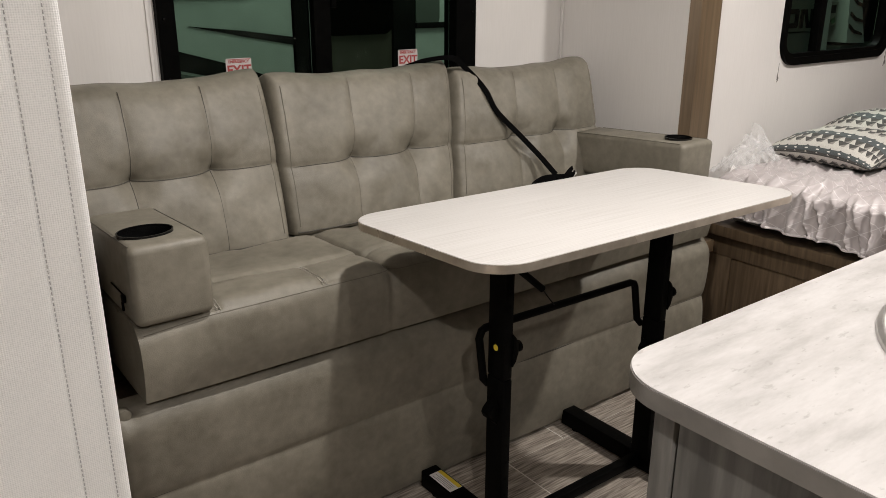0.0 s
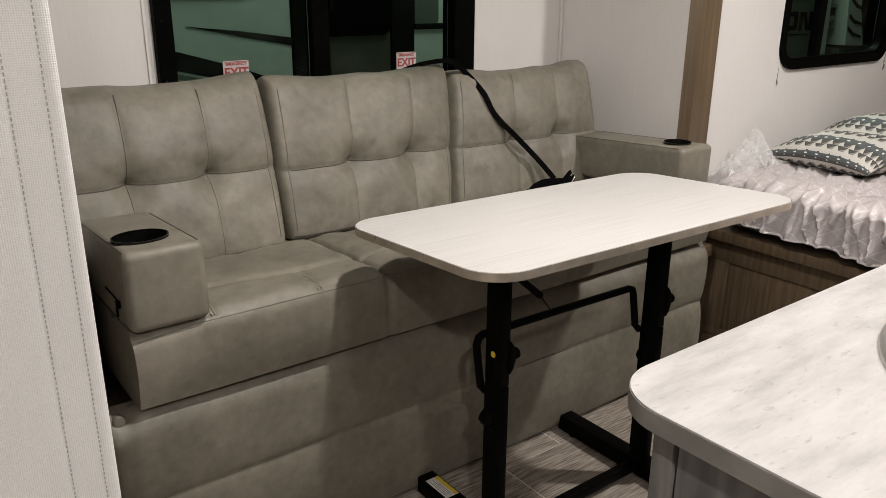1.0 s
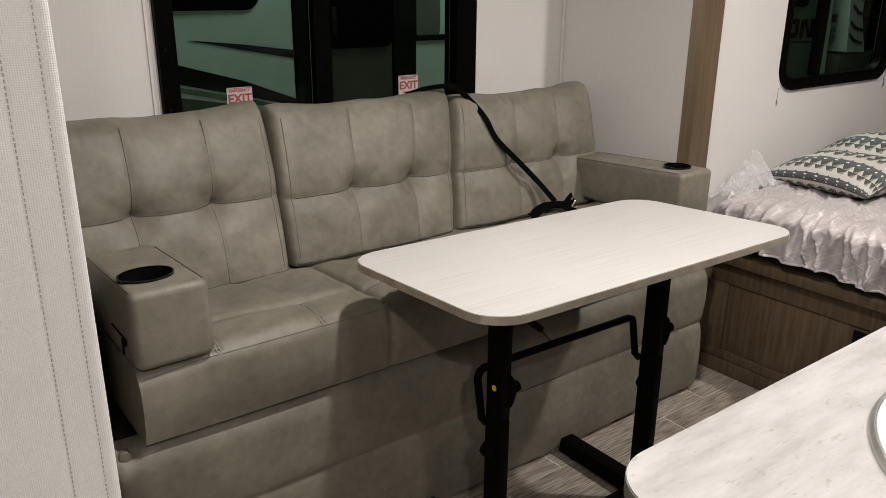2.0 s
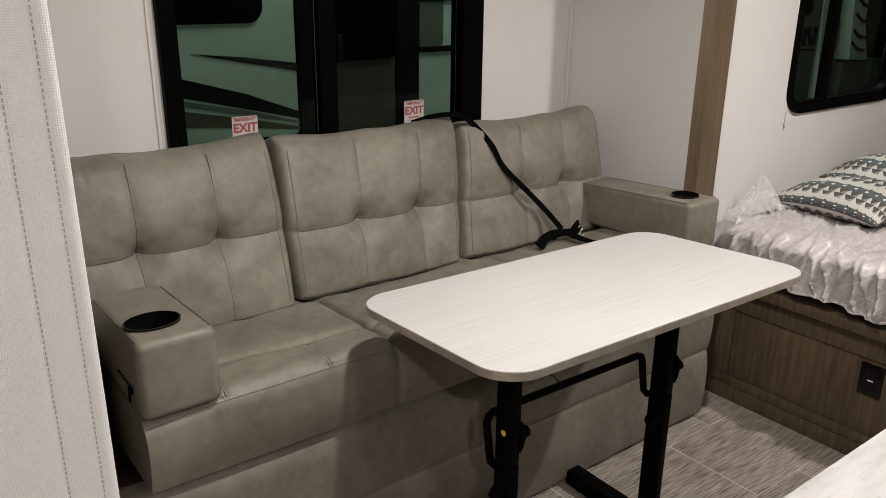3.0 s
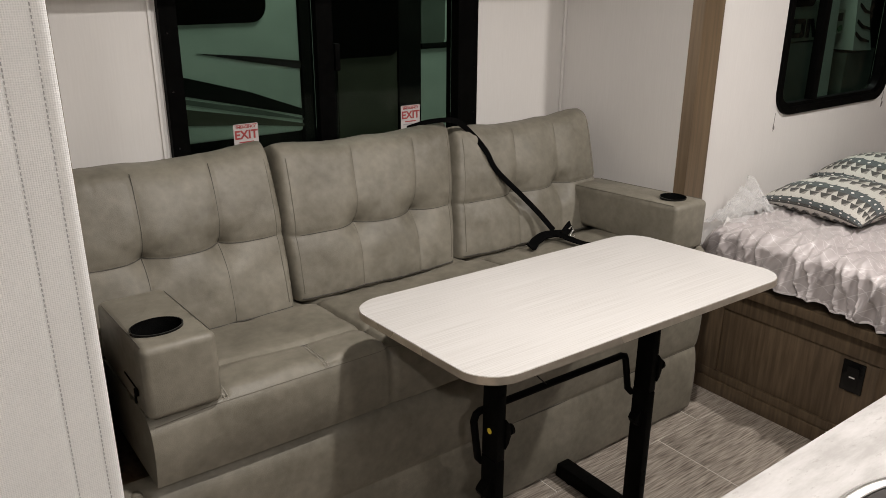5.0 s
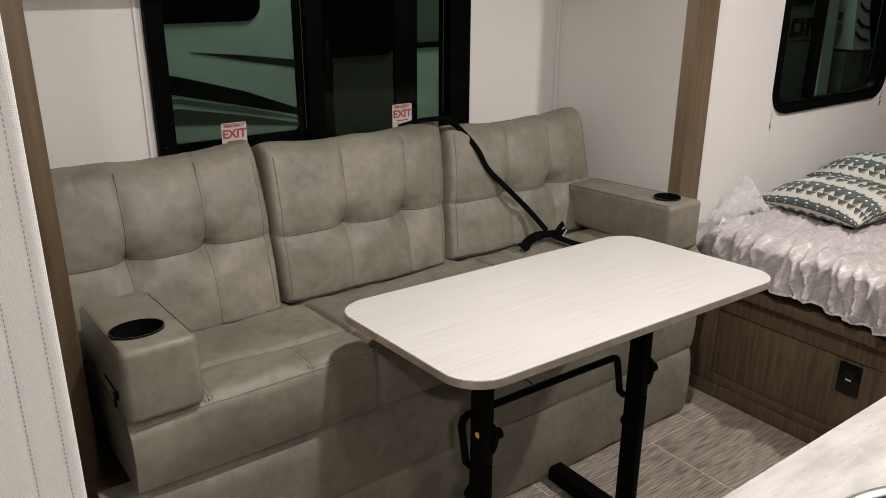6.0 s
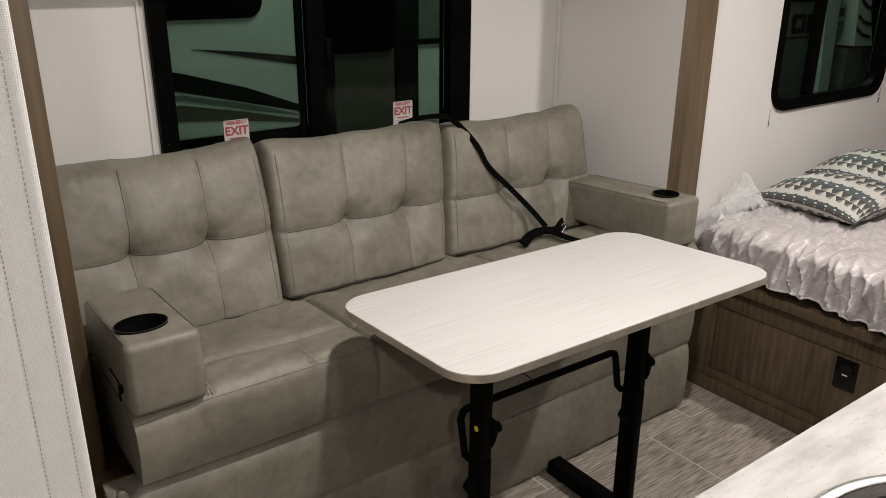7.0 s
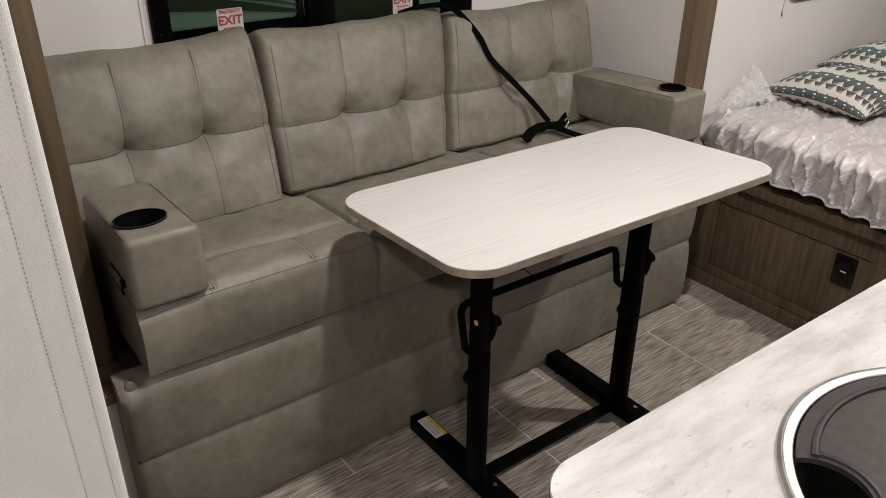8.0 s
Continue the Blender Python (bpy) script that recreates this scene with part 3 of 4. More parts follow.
def back_cushion(x0, x1, seams, z1, seam_z, low, seed, slant, seam_mat):
    """A leaning box cushion with a cross seam, two upright seams and a tuft where they meet; slant moves its foot sideways at either end."""
    z0 = 0.571
    y_low, y_top = low, 2.142

    def surf(x, z, extra=0.0):
        u, v = (x - x0) / (x1 - x0), (z - z0) / (z1 - z0)
        edge_u = max(0.0, 1 - abs(2 * u - 1) ** 44) ** 0.5
        edge_v = max(0.0, 1 - abs(2 * v - 1) ** (14 if v > 0.5 else 34)) ** 0.5
        body = 0.052 * edge_u * edge_v + 0.014 * max(0.0, 1 - (2 * u - 1) ** 2) * max(0.0, 1 - (2 * v - 1) ** 2) ** 0.7
        y = y_low + 0.055 + (y_top - y_low) * v
        puff = 0.0
        cut = 0.0035 * dip(z - seam_z, 0.006) + 0.0035 * dip(z - seam_z, 0.03)
        cols = [x0, *seams, x1]
        for a, b in zip(cols, cols[1:]):
            if a <= x <= b:
                w = (x - a) / (b - a)
                for lo_z, hi_z in ((z0, seam_z), (seam_z, z1)):
                    if lo_z <= z <= hi_z:
                        q = (z - lo_z) / (hi_z - lo_z)
                        puff = 0.006 * (math.sin(math.pi * w) ** 0.6) * (math.sin(math.pi * q) ** 0.6)
        for s in seams:
            near = dip(z - seam_z, 0.15)
            cut += (0.003 if z < seam_z or seed < 9 else 0.0012) * dip(x - s, 0.005) + 0.003 * dip(x - s, 0.022) * near
            r = math.hypot((x - s) * 1.0, (z - seam_z) * 1.1)
            cut += 0.026 * dip(r, 0.043) + 0.011 * dip(r, 0.013)
            for ang in (35, 145, 80, 100):
                dx, dz = x - s, z - seam_z
                along = dx * math.cos(radians(ang)) + dz * math.sin(radians(ang))
                off = -dx * math.sin(radians(ang)) + dz * math.cos(radians(ang))
                if 0 < along < 0.11:
                    cut += 0.0018 * dip(off, 0.012) * math.sin(math.pi * along / 0.11)
        wob = 0.010 * noise.noise((x * 5 + seed, z * 5, seed)) + 0.003 * noise.noise((x * 19 + seed, z * 19, seed + 4))
        for k in range(5):
            # short puckers along the top and bottom borders
            px = x0 + (x1 - x0) * (0.13 + 0.18 * k + 0.05 * noise.noise((k * 3.1, seed, 1.0)))
            cut += 0.0035 * dip(x - px - 0.1 * (z1 - z), 0.008) * dip(z1 - z, 0.045) + 0.003 * dip(x - px, 0.009) * dip(z - z0, 0.035)
        return y - body - puff + cut + wob * edge_u * edge_v - extra

    def lean(x, z):
        u = (x - x0) / (x1 - x0)
        return x + (slant[0] + (slant[1] - slant[0]) * u) * (seam_z - z) / (z1 - z0)

    def place(u, v):
        uu, vv = 0.5 - 0.5 * math.cos(math.pi * u) * (0.6 + 0.4 * abs(math.cos(math.pi * u))), 0.5 - 0.5 * math.cos(math.pi * v)
        uu, vv = 0.35 * u + 0.65 * uu, 0.4 * v + 0.6 * vv
        x, z = x0 + (x1 - x0) * uu, z0 + (z1 - z0) * vv
        y = surf(x, z)
        round_u, round_v = (2 * uu - 1), (2 * vv - 1)
        crown = (-0.012 * (1 - round_u ** 2) + 0.007 * max(0, round_u) ** 2) * max(0, round_v) ** 5 + 0.006 * noise.noise((x * 9, seed, 2.0)) * max(0, round_v) ** 5
        belly = 0.007 * (1 - round_v ** 2) * round_u ** 5
        nip = 0.004 * abs(round_u) ** 14 * abs(round_v) ** 14
        return (lean(x, z) + belly - math.copysign(nip, round_u), y, z + crown - math.copysign(nip, round_v))

    c = part("back_cushion", sheet(120, 96, place, closed_back=lambda co: (co.x, co.y + 0.13, co.z - (0.05 if co.z > 0.9 else 0))), LEATHER, sofa, "plump tufted suede-look back cushion", 70)
    n = 60

    def over(x, z, lift):
        return (lean(x, z), surf(x, z) - lift, z)

    part("cross_seam", tube([over(x0 + 0.006 + (x1 - x0 - 0.012) * k / n, seam_z, 0.0004) for k in range(n + 1)], 0.0016, 6), THREAD, c)
    part("bottom_seam", tube([over(x0 + 0.012 + (x1 - x0 - 0.024) * k / n, 0.587, 0.0005) for k in range(n + 1)], 0.0020, 6), THREAD, c)
    for s in seams:
        part("upright_seam", tube([over(s, z0 + 0.01 + (z1 - z0 - 0.032) * k / n, 0.0008) for k in range(n + 1)], 0.0010 if seam_mat is THREAD else 0.0006, 6), seam_mat, c)
    for a in (x0 + 0.019, x1 - 0.019):
        part("piping", tube([over(a, z0 + 0.03 + (z1 - z0 - 0.06) * k / n, 0.0010) for k in range(n + 1)], 0.0013, 6), SEAM, c)
    return over


back_cushion(0.600, 1.104, (0.753, 0.940), 0.977, 0.762, 1.985, 1.7, (-0.018, -0.018), THREAD)
back_cushion(1.124, 1.662, (1.330, 1.522), 0.970, 0.744, 2.010, 5.1, (-0.022, -0.075), SEAM)
on_third = back_cushion(1.684, 2.278, (1.910, 2.095), 0.952, 0.737, 2.018, 9.4, (-0.07, -0.03), SEAM)

# seat
SX0, SX1, SY0, SY1 = 0.614, 2.325, 1.646, 2.20


def seat_shape(x, s):
    """The seat's skin: s runs from the lower front edge up the front and back over the top."""
    front = 0.150
    if s < front:
        y, z = SY0, 0.447 + s
    else:
        y, z = SY0 + (s - front), 0.597
    r = 0.034
    if front - r < s < front + r:
        a = (s - front + r) / (2 * r) * math.pi / 2
        y, z = SY0 + r - r * math.cos(a), 0.597 - r + r * math.sin(a)
    y -= 0.012 * math.sin(math.pi * min(1, max(0, s / front)))
    ends = min(x - SX0, SX1 - x)
    z += 0.012 * min(1, ends / 0.12) * (1 if s > front else s / front)
    z -= 0.011 * min(1, max(0, (y - 1.78) / 0.2)) + 0.024 * min(1, max(0, (y - 1.955) / 0.05)) ** 2
    top = 0.0
    if s > front:
        top = 0.008 * noise.noise((x * 6, y * 6, 3.3)) + 0.003 * noise.noise((x * 22, y * 14, 1.3))
        for g in (1.10, 1.655):
            bend = g + 0.062 - 0.05 * (y - 1.62)
            top -= 0.010 * dip(x - bend, 0.022) + 0.016 * dip(x - bend, 0.0055)
        top -= 0.007 * dip(y - 1.767, 0.005) + 0.004 * dip(y - 1.767, 0.016)
        for g in (0.768, 0.996, 1.335, 1.55, 1.92, 2.13):
            if y < 1.767:
                top -= 0.005 * dip(x - g, 0.009)
    else:
        y += 0.004 * noise.noise((x * 5, s * 9, 7.7))
        for g in (1.158, 1.714):
            y += 0.012 * dip(x - g, 0.011) * (0.3 + 0.7 * s / front)
    return Vector((x, y, z + top))


def seat_place(u, v):
    s = v * 0.72
    x = SX0 + (SX1 - SX0) * u
    p = seat_shape(x, s)
    return p


seat = part("seat_cushion", sheet(520, 110, seat_place, closed_back=lambda co: (co.x, max(co.y, SY0 + 0.02) + (0.04 if co.y < 1.9 else 0), min(co.z - 0.02, 0.445) if co.y > 1.72 else 0.445)), LEATHER, sofa, "wide suede-look seat cushion with stitched panels", 60)
n = 120
part("long_seam", tube([seat_shape(SX0 + 0.02 + (SX1 - SX0 - 0.04) * k / n, 0.150 + 1.767 - SY0) + Vector((0, 0, 0.0006)) for k in range(n + 1)], 0.0016, 6), THREAD, seat)
for g in (1.10, 1.655):
    line = []
    for k in range(41):
        s = 0.21 + 0.009 * k
        line.append(seat_shape(g + 0.062 - 0.05 * (SY0 + s - 0.150 - 1.62), s) + Vector((0, 0, 0.001)))
    part("crease_seam", tube(line, 0.0022, 6), THREAD, seat)
part("front_seam", tube([seat_shape(SX0 + 0.01 + (SX1 - SX0 - 0.02) * k / n, 0.137) + Vector((0, -0.0001, 0.0001)) for k in range(n + 1)], 0.0009, 6), SEAM, seat)
for g in (0.768, 0.996, 1.335, 1.55, 1.92, 2.13):
    for o in (-0.0035, 0.0035):
        st = bmesh.new()
        for k in range(27):
            a, b = seat_shape(g + o, 0.142 + 0.0047 * k), seat_shape(g + o, 0.142 + 0.0047 * k + 0.003)
            rod(a + Vector((0, -0.0004, 0.0008)), b + Vector((0, -0.0004, 0.0008)), 0.0012, 6, bm=st)
        part("twin_stitch", st, STITCH, seat)

# base with a quilted front


def base_place(u, v):
    x, z = 0.552 + 1.800 * u, 0.012 + 0.428 * v
    y = SOFA_Y + 0.010
    for lo_z, hi_z in ((0.012, 0.244), (0.244, 0.440)):
        if lo_z <= z <= hi_z:
            y -= 0.020 * max(0, math.sin(math.pi * (z - lo_z) / (hi_z - lo_z))) ** 0.28
    y += 0.028 * max(0.0, (z - 0.385) / 0.055) ** 2
    y += 0.003 * noise.noise((x * 4, z * 6, 2.2)) + 0.009 * dip(math.hypot(x - 0.578, z - 0.426), 0.02)
    for ang in (-8, -32, -62):
        dx, dz = x - 0.578, z - 0.426
        along = dx * math.cos(radians(ang)) + dz * math.sin(radians(ang))
        if 0 < along < 0.07:
            y += 0.004 * dip(-dx * math.sin(radians(ang)) + dz * math.cos(radians(ang)), 0.005) * (1 - along / 0.07)
    e = min(u, 1 - u) * 1.804
    if e < 0.012:
        y += 0.012 - math.sqrt(max(0, 0.000144 - (0.012 - e) ** 2))
    return (x, y, z)


base = part("base", sheet(150, 84, base_place, closed_back=lambda co: (co.x, SOFA_Y + 0.06, co.z)), LEATHER, sofa, "quilted suede-look front skirt", 50)
part("skirt_seam", tube([(0.558 + 1.784 * k / 60, SOFA_Y + 0.0055, 0.244) for k in range(61)], 0.0034, 6), THREAD, base)
part("button", prism(circle(0.578, 0.426, 0.012, 20), SOFA_Y + 0.0135, SOFA_Y + 0.034, "y", 0.003), LEATHER, base)
part("frame", box(0.655, 2.30, 1.715, 2.28, 0.386, 0.446, 0.004), BLACK, sofa)
part("foot_rail", box(0.58, 2.32, 1.672, 1.70, 0.001, 0.012), BLACK, sofa)

# arms


def armrest(x0, x1, y0, y1, cup_x, cup_y, sx, zip_side, fall=0.055):
    bm = box(x0, x1, y0, y1, 0.600, 0.752, 0.016, 4)
    for v in bm.verts:
        v.co.x += 0.004 * noise.noise((v.co.x * 7, v.co.y * 6, v.co.z * 7))
        mid = 1 - ((v.co.y - (y0 + y1) / 2) / ((y1 - y0) / 2)) ** 2
        v.co.z += 0.004 * mid * (1 if v.co.z > 0.7 else 0) - (fall * (v.co.y - y0) if v.co.z > 0.7 else 0)
    a = part("armrest", bm, LEATHER, sofa, "boxy suede-look armrest with a cup holder", 40)
    carve(a, prism(circle(cup_x, cup_y, 0.039, 40, sx, 1.0), 0.68, 0.80, "z"))
    top = 0.7575 - fall * (cup_y - y0)
    bm = ring_plate(circle(cup_x, cup_y, 0.0403, 40, sx, 1.0), circle(cup_x, cup_y, 0.0385, 40, sx, 1.0), top - 0.004, top + 0.0015)
    rows = []
    for r, z in ((0.0378, top - 0.002), (0.034, top - 0.03), (0.030, top - 0.066), (0.0, top - 0.068)):
        rows.append([bm.verts.new((x, y, z)) for x, y in circle(cup_x, cup_y, max(r, 0.001), 40, sx, 1.0)])
    for p, q in zip(rows, rows[1:]):
        for k in range(40):
            bm.faces.new((p[k], p[(k + 1) % 40], q[(k + 1) % 40], q[k]))
    part("cup_holder", bm, GLOSS, a, "glossy black plastic cup holder")
    for z, x in ((0.749, x0 + 0.006), (0.749, x1 - 0.006)):
        part("piping", tube([(x, y0 + 0.02 + (y1 - y0 - 0.05) * k / 20, z + 0.002 - fall * (0.02 + (y1 - y0 - 0.05) * k / 20)) for k in range(21)], 0.0012, 6), SEAM, a)
    if zip_side:
        bm = box(x0 - 0.0025, x0 + 0.004, y0 + 0.05, y0 + 0.14, 0.6492, 0.6512)
        part("zip_tape", bm, BLACK, a)
        z = box(x0 - 0.008, x0 - 0.001, y0 + 0.044, y0 + 0.056, 0.640, 0.655, 0.002)
        box(x0 - 0.009, x0 - 0.005, y0 + 0.047, y0 + 0.053, 0.624, 0.642, 0.0015, bm=z)
        part("zip_pull", z, BLACK, a, "small black zip pull")
    return a


armrest(0.612, 0.757, 1.632, 1.960, 0.670, 1.722, 1.27, True)
armrest(2.157, 2.304, 1.642, 2.10, 2.237, 1.722, 1.0, False)

# ---- strap over the sofa ----
strap = thing("strap", (1.95, 1.95, 0.6), "black webbing strap with a metal hook lying over the sofa", "strap")

over_top = [(1.60, 2.23, 0.955), (1.65, 2.19, 0.975), (1.700, 2.135, 0.982)]
lying = [on_third(x, z, 0.006) for x, z in ((1.733, 0.945), (1.778, 0.885), (1.816, 0.823))]
path = over_top + lying + [(1.890, 2.040, 0.750), (1.940, 2.005, 0.688), (1.976, 1.965, 0.630)]
part("webbing", ribbon(smooth_path(path, 8), 0.0185, 0.0016, (0.75, 0.2, 0.6)), WEB, strap)
part("tail", ribbon(smooth_path([(1.99, 1.935, 0.626), (1.93, 1.95, 0.628), (1.88, 1.94, 0.622), (1.845, 1.92, 0.617), (1.83, 1.915, 0.618)], 8), 0.03, 0.004, (0.1, 0.6, 0.25)), WEB, strap)
part("loop", ribbon(smooth_path([(1.985, 1.93, 0.622), (2.02, 1.945, 0.634), (2.045, 1.96, 0.636), (2.02, 1.955, 0.620), (1.99, 1.935, 0.616)], 8), 0.026, 0.004, (0.2, 0.5, 0.5)), WEB, strap)
part("lower_band", ribbon(smooth_path([(1.965, 1.94, 0.628), (1.975, 1.895, 0.622), (1.99, 1.855, 0.616), (2.01, 1.825, 0.614)], 8), 0.032, 0.003, (1, 0.2, 0)), WEB, strap)
part("hook", tube(smooth_path([(1.978, 1.90, 0.650), (1.988, 1.90, 0.656), (1.992, 1.897, 0.646), (1.984, 1.895, 0.638), (1.978, 1.893, 0.631), (1.986, 1.89, 0.626), (1.995, 1.89, 0.630)], 6), 0.0025, 8), STEEL, strap, "bright steel hook")

# ---- folding table ----
table = thing("table", (1.51, 1.4, 0), "pale wood-grain laminate table with rounded corners on black metal legs", "table")
TOP = Matrix.Translation((1.4853, 1.3923, 0.7424)) @ Euler((radians(-3.1), radians(0.68), radians(-0.4))).to_matrix().to_4x4()
HX, HY, CORNER = 0.4495, 0.2372, 0.076


def on_top(bm):
    """Set a mesh drawn about the middle of the tabletop's upper face into place."""
    bm.transform(TOP)
    return bm


top = part("tabletop", on_top(prism(rounded(0.0015 - HX, HX - 0.0015, 0.0015 - HY, HY - 0.0015, CORNER - 0.0015, 12), -0.0150, 0, "z", 0.0012)), TABLE, table, "pale streaked laminate top")
part("edge_band", on_top(ring_plate(rounded(-HX, HX, -HY, HY, CORNER, 12), rounded(0.001 - HX, HX - 0.001, 0.001 - HY, HY - 0.001, CORNER - 0.001, 12), -0.0156, -0.0012)), EDGE, top, "brushed metal-look edge band")
for x in (1.229, 1.717):
    post = part("post", box(x - 0.0115, x + 0.0125, 1.336, 1.388, 0.05, 0.43, 0.004), BLACK, table)
    part("inner_post", box(x - 0.0110, x + 0.0120, 1.337, 1.387, 0.43, 0.724, 0.003), BLACK, post)
    part("bracket", on_top(box(x - 1.515, x - 1.455, -0.13, 0.17, -0.026, -0.0158, 0.002)), BLACK, table)
    foot = part("foot", box(x + 0.003, x + 0.048, 1.10, 1.645, 0.006, 0.05, 0.003), BLACK, table)
    for y in (1.11, 1.6):
        part("glide", rod((x + 0.025, y, 0.0), (x + 0.025, y, 0.008), 0.018, 12), RUBBER, foot)
    for y in (1.318, 1.408):
        part("bolt", rod((x + 0.025, y, 0.049), (x + 0.025, y, 0.054), 0.006, 6), STEEL, foot)
    # catches and knobs on the posts
    part("side_catch", prism([(x - 0.010, 0.392), (x - 0.018, 0.374), (x - 0.034, 0.366), (x - 0.038, 0.357), (x - 0.033, 0.346), (x - 0.020, 0.340), (x - 0.010, 0.322)], 1.350, 1.374, "y", 0.003), BLACK, post)
    part("knob_plate", prism([(x + 0.010, 0.530), (x + 0.018, 0.520), (x + 0.024, 0.506), (x + 0.024, 0.486), (x + 0.017, 0.470), (x + 0.010, 0.458)], 1.332, 1.352, "y", 0.002), BLACK, post)
    knob = rod((x + 0.020, 1.342, 0.497), (x + 0.034, 1.342, 0.497), 0.009, 14)
    rod((x + 0.026, 1.342, 0.497), (x + 0.033, 1.342, 0.497), 0.012, 12, bm=knob)
    part("knob", knob, BLACK, post)
    for z in (0.16, 0.20, 0.24, 0.28, 0.59, 0.63):
        part("pin_hole", rod((x + 0.0005, 1.3358, z), (x + 0.0005, 1.3364, z), 0.0036, 10), RUBBER, post)
part("sticker_dot", rod((1.2170, 1.362, 0.497), (1.2200, 1.362, 0.497), 0.0065, 16), YELLOW, table, "small round yellow sticker")
part("cross_bar", box(1.2775, 1.7195, 1.367, 1.390, 0.020, 0.046, 0.003), BLACK, table)
bar = [(1.230, 1.399, 0.398), (1.218, 1.399, 0.412), (1.205, 1.399, 0.507), (1.211, 1.399, 0.522), (1.22, 1.399, 0.526), (1.44, 1.399, 0.524), (1.665, 1.399, 0.521), (1.678, 1.399, 0.516), (1.683, 1.399, 0.505), (1.700, 1.399, 0.42), (1.714, 1.397, 0.405)]
part("lift_bar", tube(bar, 0.0085, 12), BLACK, table)
lever = rod((1.262, 1.362, 0.660), (1.338, 1.36, 0.595), 0.0075, 12)
rod((1.232, 1.362, 0.685), (1.262, 1.362, 0.660), 0.0045, 10, bm=lever)
box(1.222, 1.242, 1.35, 1.374, 0.678, 0.722, 0.002, bm=lever)
part("release_lever", lever, BLACK, table)
part("release_cable", tube(smooth_path([(1.338, 1.36, 0.595), (1.370, 1.375, 0.565), (1.407, 1.392, 0.532)], 6), 0.0014, 6), BLACK, table)
lab = part("warning_label", box(1.236, 1.2725, 1.532, 1.616, 0.0502, 0.0508), PAPER, table, "white warning label with a yellow band")
part("label_band", box(1.2615, 1.2720, 1.533, 1.615, 0.0508, 0.0512), YELLOW, lab)
for k in range(4):
    part("print_bar", box(1.240 + 0.005 * k, 1.242 + 0.005 * k, 1.542, 1.608 - 0.01 * (k % 2), 0.0508, 0.0511), GREYPRINT, lab)

# ---- kitchen counter with a round sink ----
CZ = 0.915
island = thing("kitchen_cabinet", (1.3, 0.1, 0), "grey wood-grain kitchen cabinet under the counter", "cabinet")
body = part("body", box(0.719, 2.2, -0.30, 0.604, 0.0, CZ - 0.0165), GREYWOOD, island)
part("end_panel", box(0.7105, 0.7185, -0.29, 0.5865, 0.06, CZ - 0.0165, 0.0015), GREYWOOD, island, "streaked grey wood end panel")
part("corner_strip", box(0.7080, 0.7185, 0.5885, 0.607, 0.0, CZ - 0.0165, 0.002), GREYWOOD, island)
SINK = (1.006, 0.376)
slab = thing("countertop", (1.3, 0.1, CZ - 0.04), "pale mottled stone-look laminate countertop with a rounded corner", "countertop")
st = part("slab", prism(rounded(0.692, 2.25, -0.34, 0.644, 0.050, 12), CZ - 0.016, CZ, "z", 0.0012), COUNTER, slab)
carve(st, prism(circle(*SINK, 0.1853), CZ - 0.1, CZ + 0.05, "z"))
carve(body, prism(circle(*SINK, 0.1888), CZ - 0.25, CZ + 0.05, "z"))
part("edge_band", ring_plate(rounded(0.6912, 2.2508, -0.3408, 0.6448, 0.0508, 12), rounded(0.6922, 2.2498, -0.3398, 0.6438, 0.0498, 12), CZ - 0.0162, CZ - 0.0014), surface("edge_grey", (0.13, 0.122, 0.11), (0.20, 0.188, 0.172), 20, 0.32), slab)
sink = thing("sink", (*SINK, CZ), "round brushed steel sink set in the counter", "sink")


def spun(profile, c, n=96):
    bm = bmesh.new()
    rows = [[bm.verts.new((x, y, z)) for x, y in circle(*c, r, n)] for r, z in profile]
    for p, q in zip(rows, rows[1:]):
        for k in range(n):
            bm.faces.new((p[k], p[(k + 1) % n], q[(k + 1) % n], q[k]))
    return bm


part("rim", spun([(0.1975, CZ + 0.0005), (0.1968, CZ + 0.0035), (0.1936, CZ + 0.0062), (0.1927, CZ + 0.0062), (0.1918, CZ + 0.0055), (0.1884, CZ + 0.0048), (0.1849, CZ + 0.0045), (0.1831, CZ + 0.0035), (0.1820, CZ - 0.002)], SINK), RIM, sink, "bright steel rim")
part("bowl", spun([(0.1820, CZ - 0.002), (0.1801, CZ - 0.02), (0.1757, CZ - 0.10), (0.1479, CZ - 0.145), (0.0261, CZ - 0.15)], SINK), RIM, sink)
part("drain", spun([(0.0296, CZ - 0.1495), (0.0261, CZ - 0.147), (0.0191, CZ - 0.150), (0.0009, CZ - 0.153)], SINK), STEEL, sink)
cov = thing("sink_cover", (*SINK, CZ), "round charcoal sink cover with a finger notch and raised ring", "sink cover")
disc = part("disc", spun([(0.0009, CZ - 0.001), (0.1801, CZ - 0.001), (0.1814, CZ + 0.002), (0.1808, CZ + 0.0045), (0.1479, CZ + 0.005), (0.0009, CZ + 0.005)], SINK), COVER, cov)
carve(disc, prism(circle(SINK[0] - 0.126, SINK[1] + 0.112, 0.042, 48), CZ - 0.05, CZ + 0.03, "z"))
arc = [(SINK[0] + 0.165 * math.cos(radians(a)), SINK[1] + 0.165 * math.sin(radians(a)), CZ + 0.005) for a in range(-205, 124, 4)]
part("ring", tube(arc, 0.0035, 8), COVER, cov)
lip = [(SINK[0] - 0.126 + 0.049 * math.cos(radians(a)), SINK[1] + 0.112 + 0.049 * math.sin(radians(a)), CZ + 0.005) for a in range(-124, 41, 4)]
part("notch_lip", tube(lip, 0.0035, 8), COVER, cov)

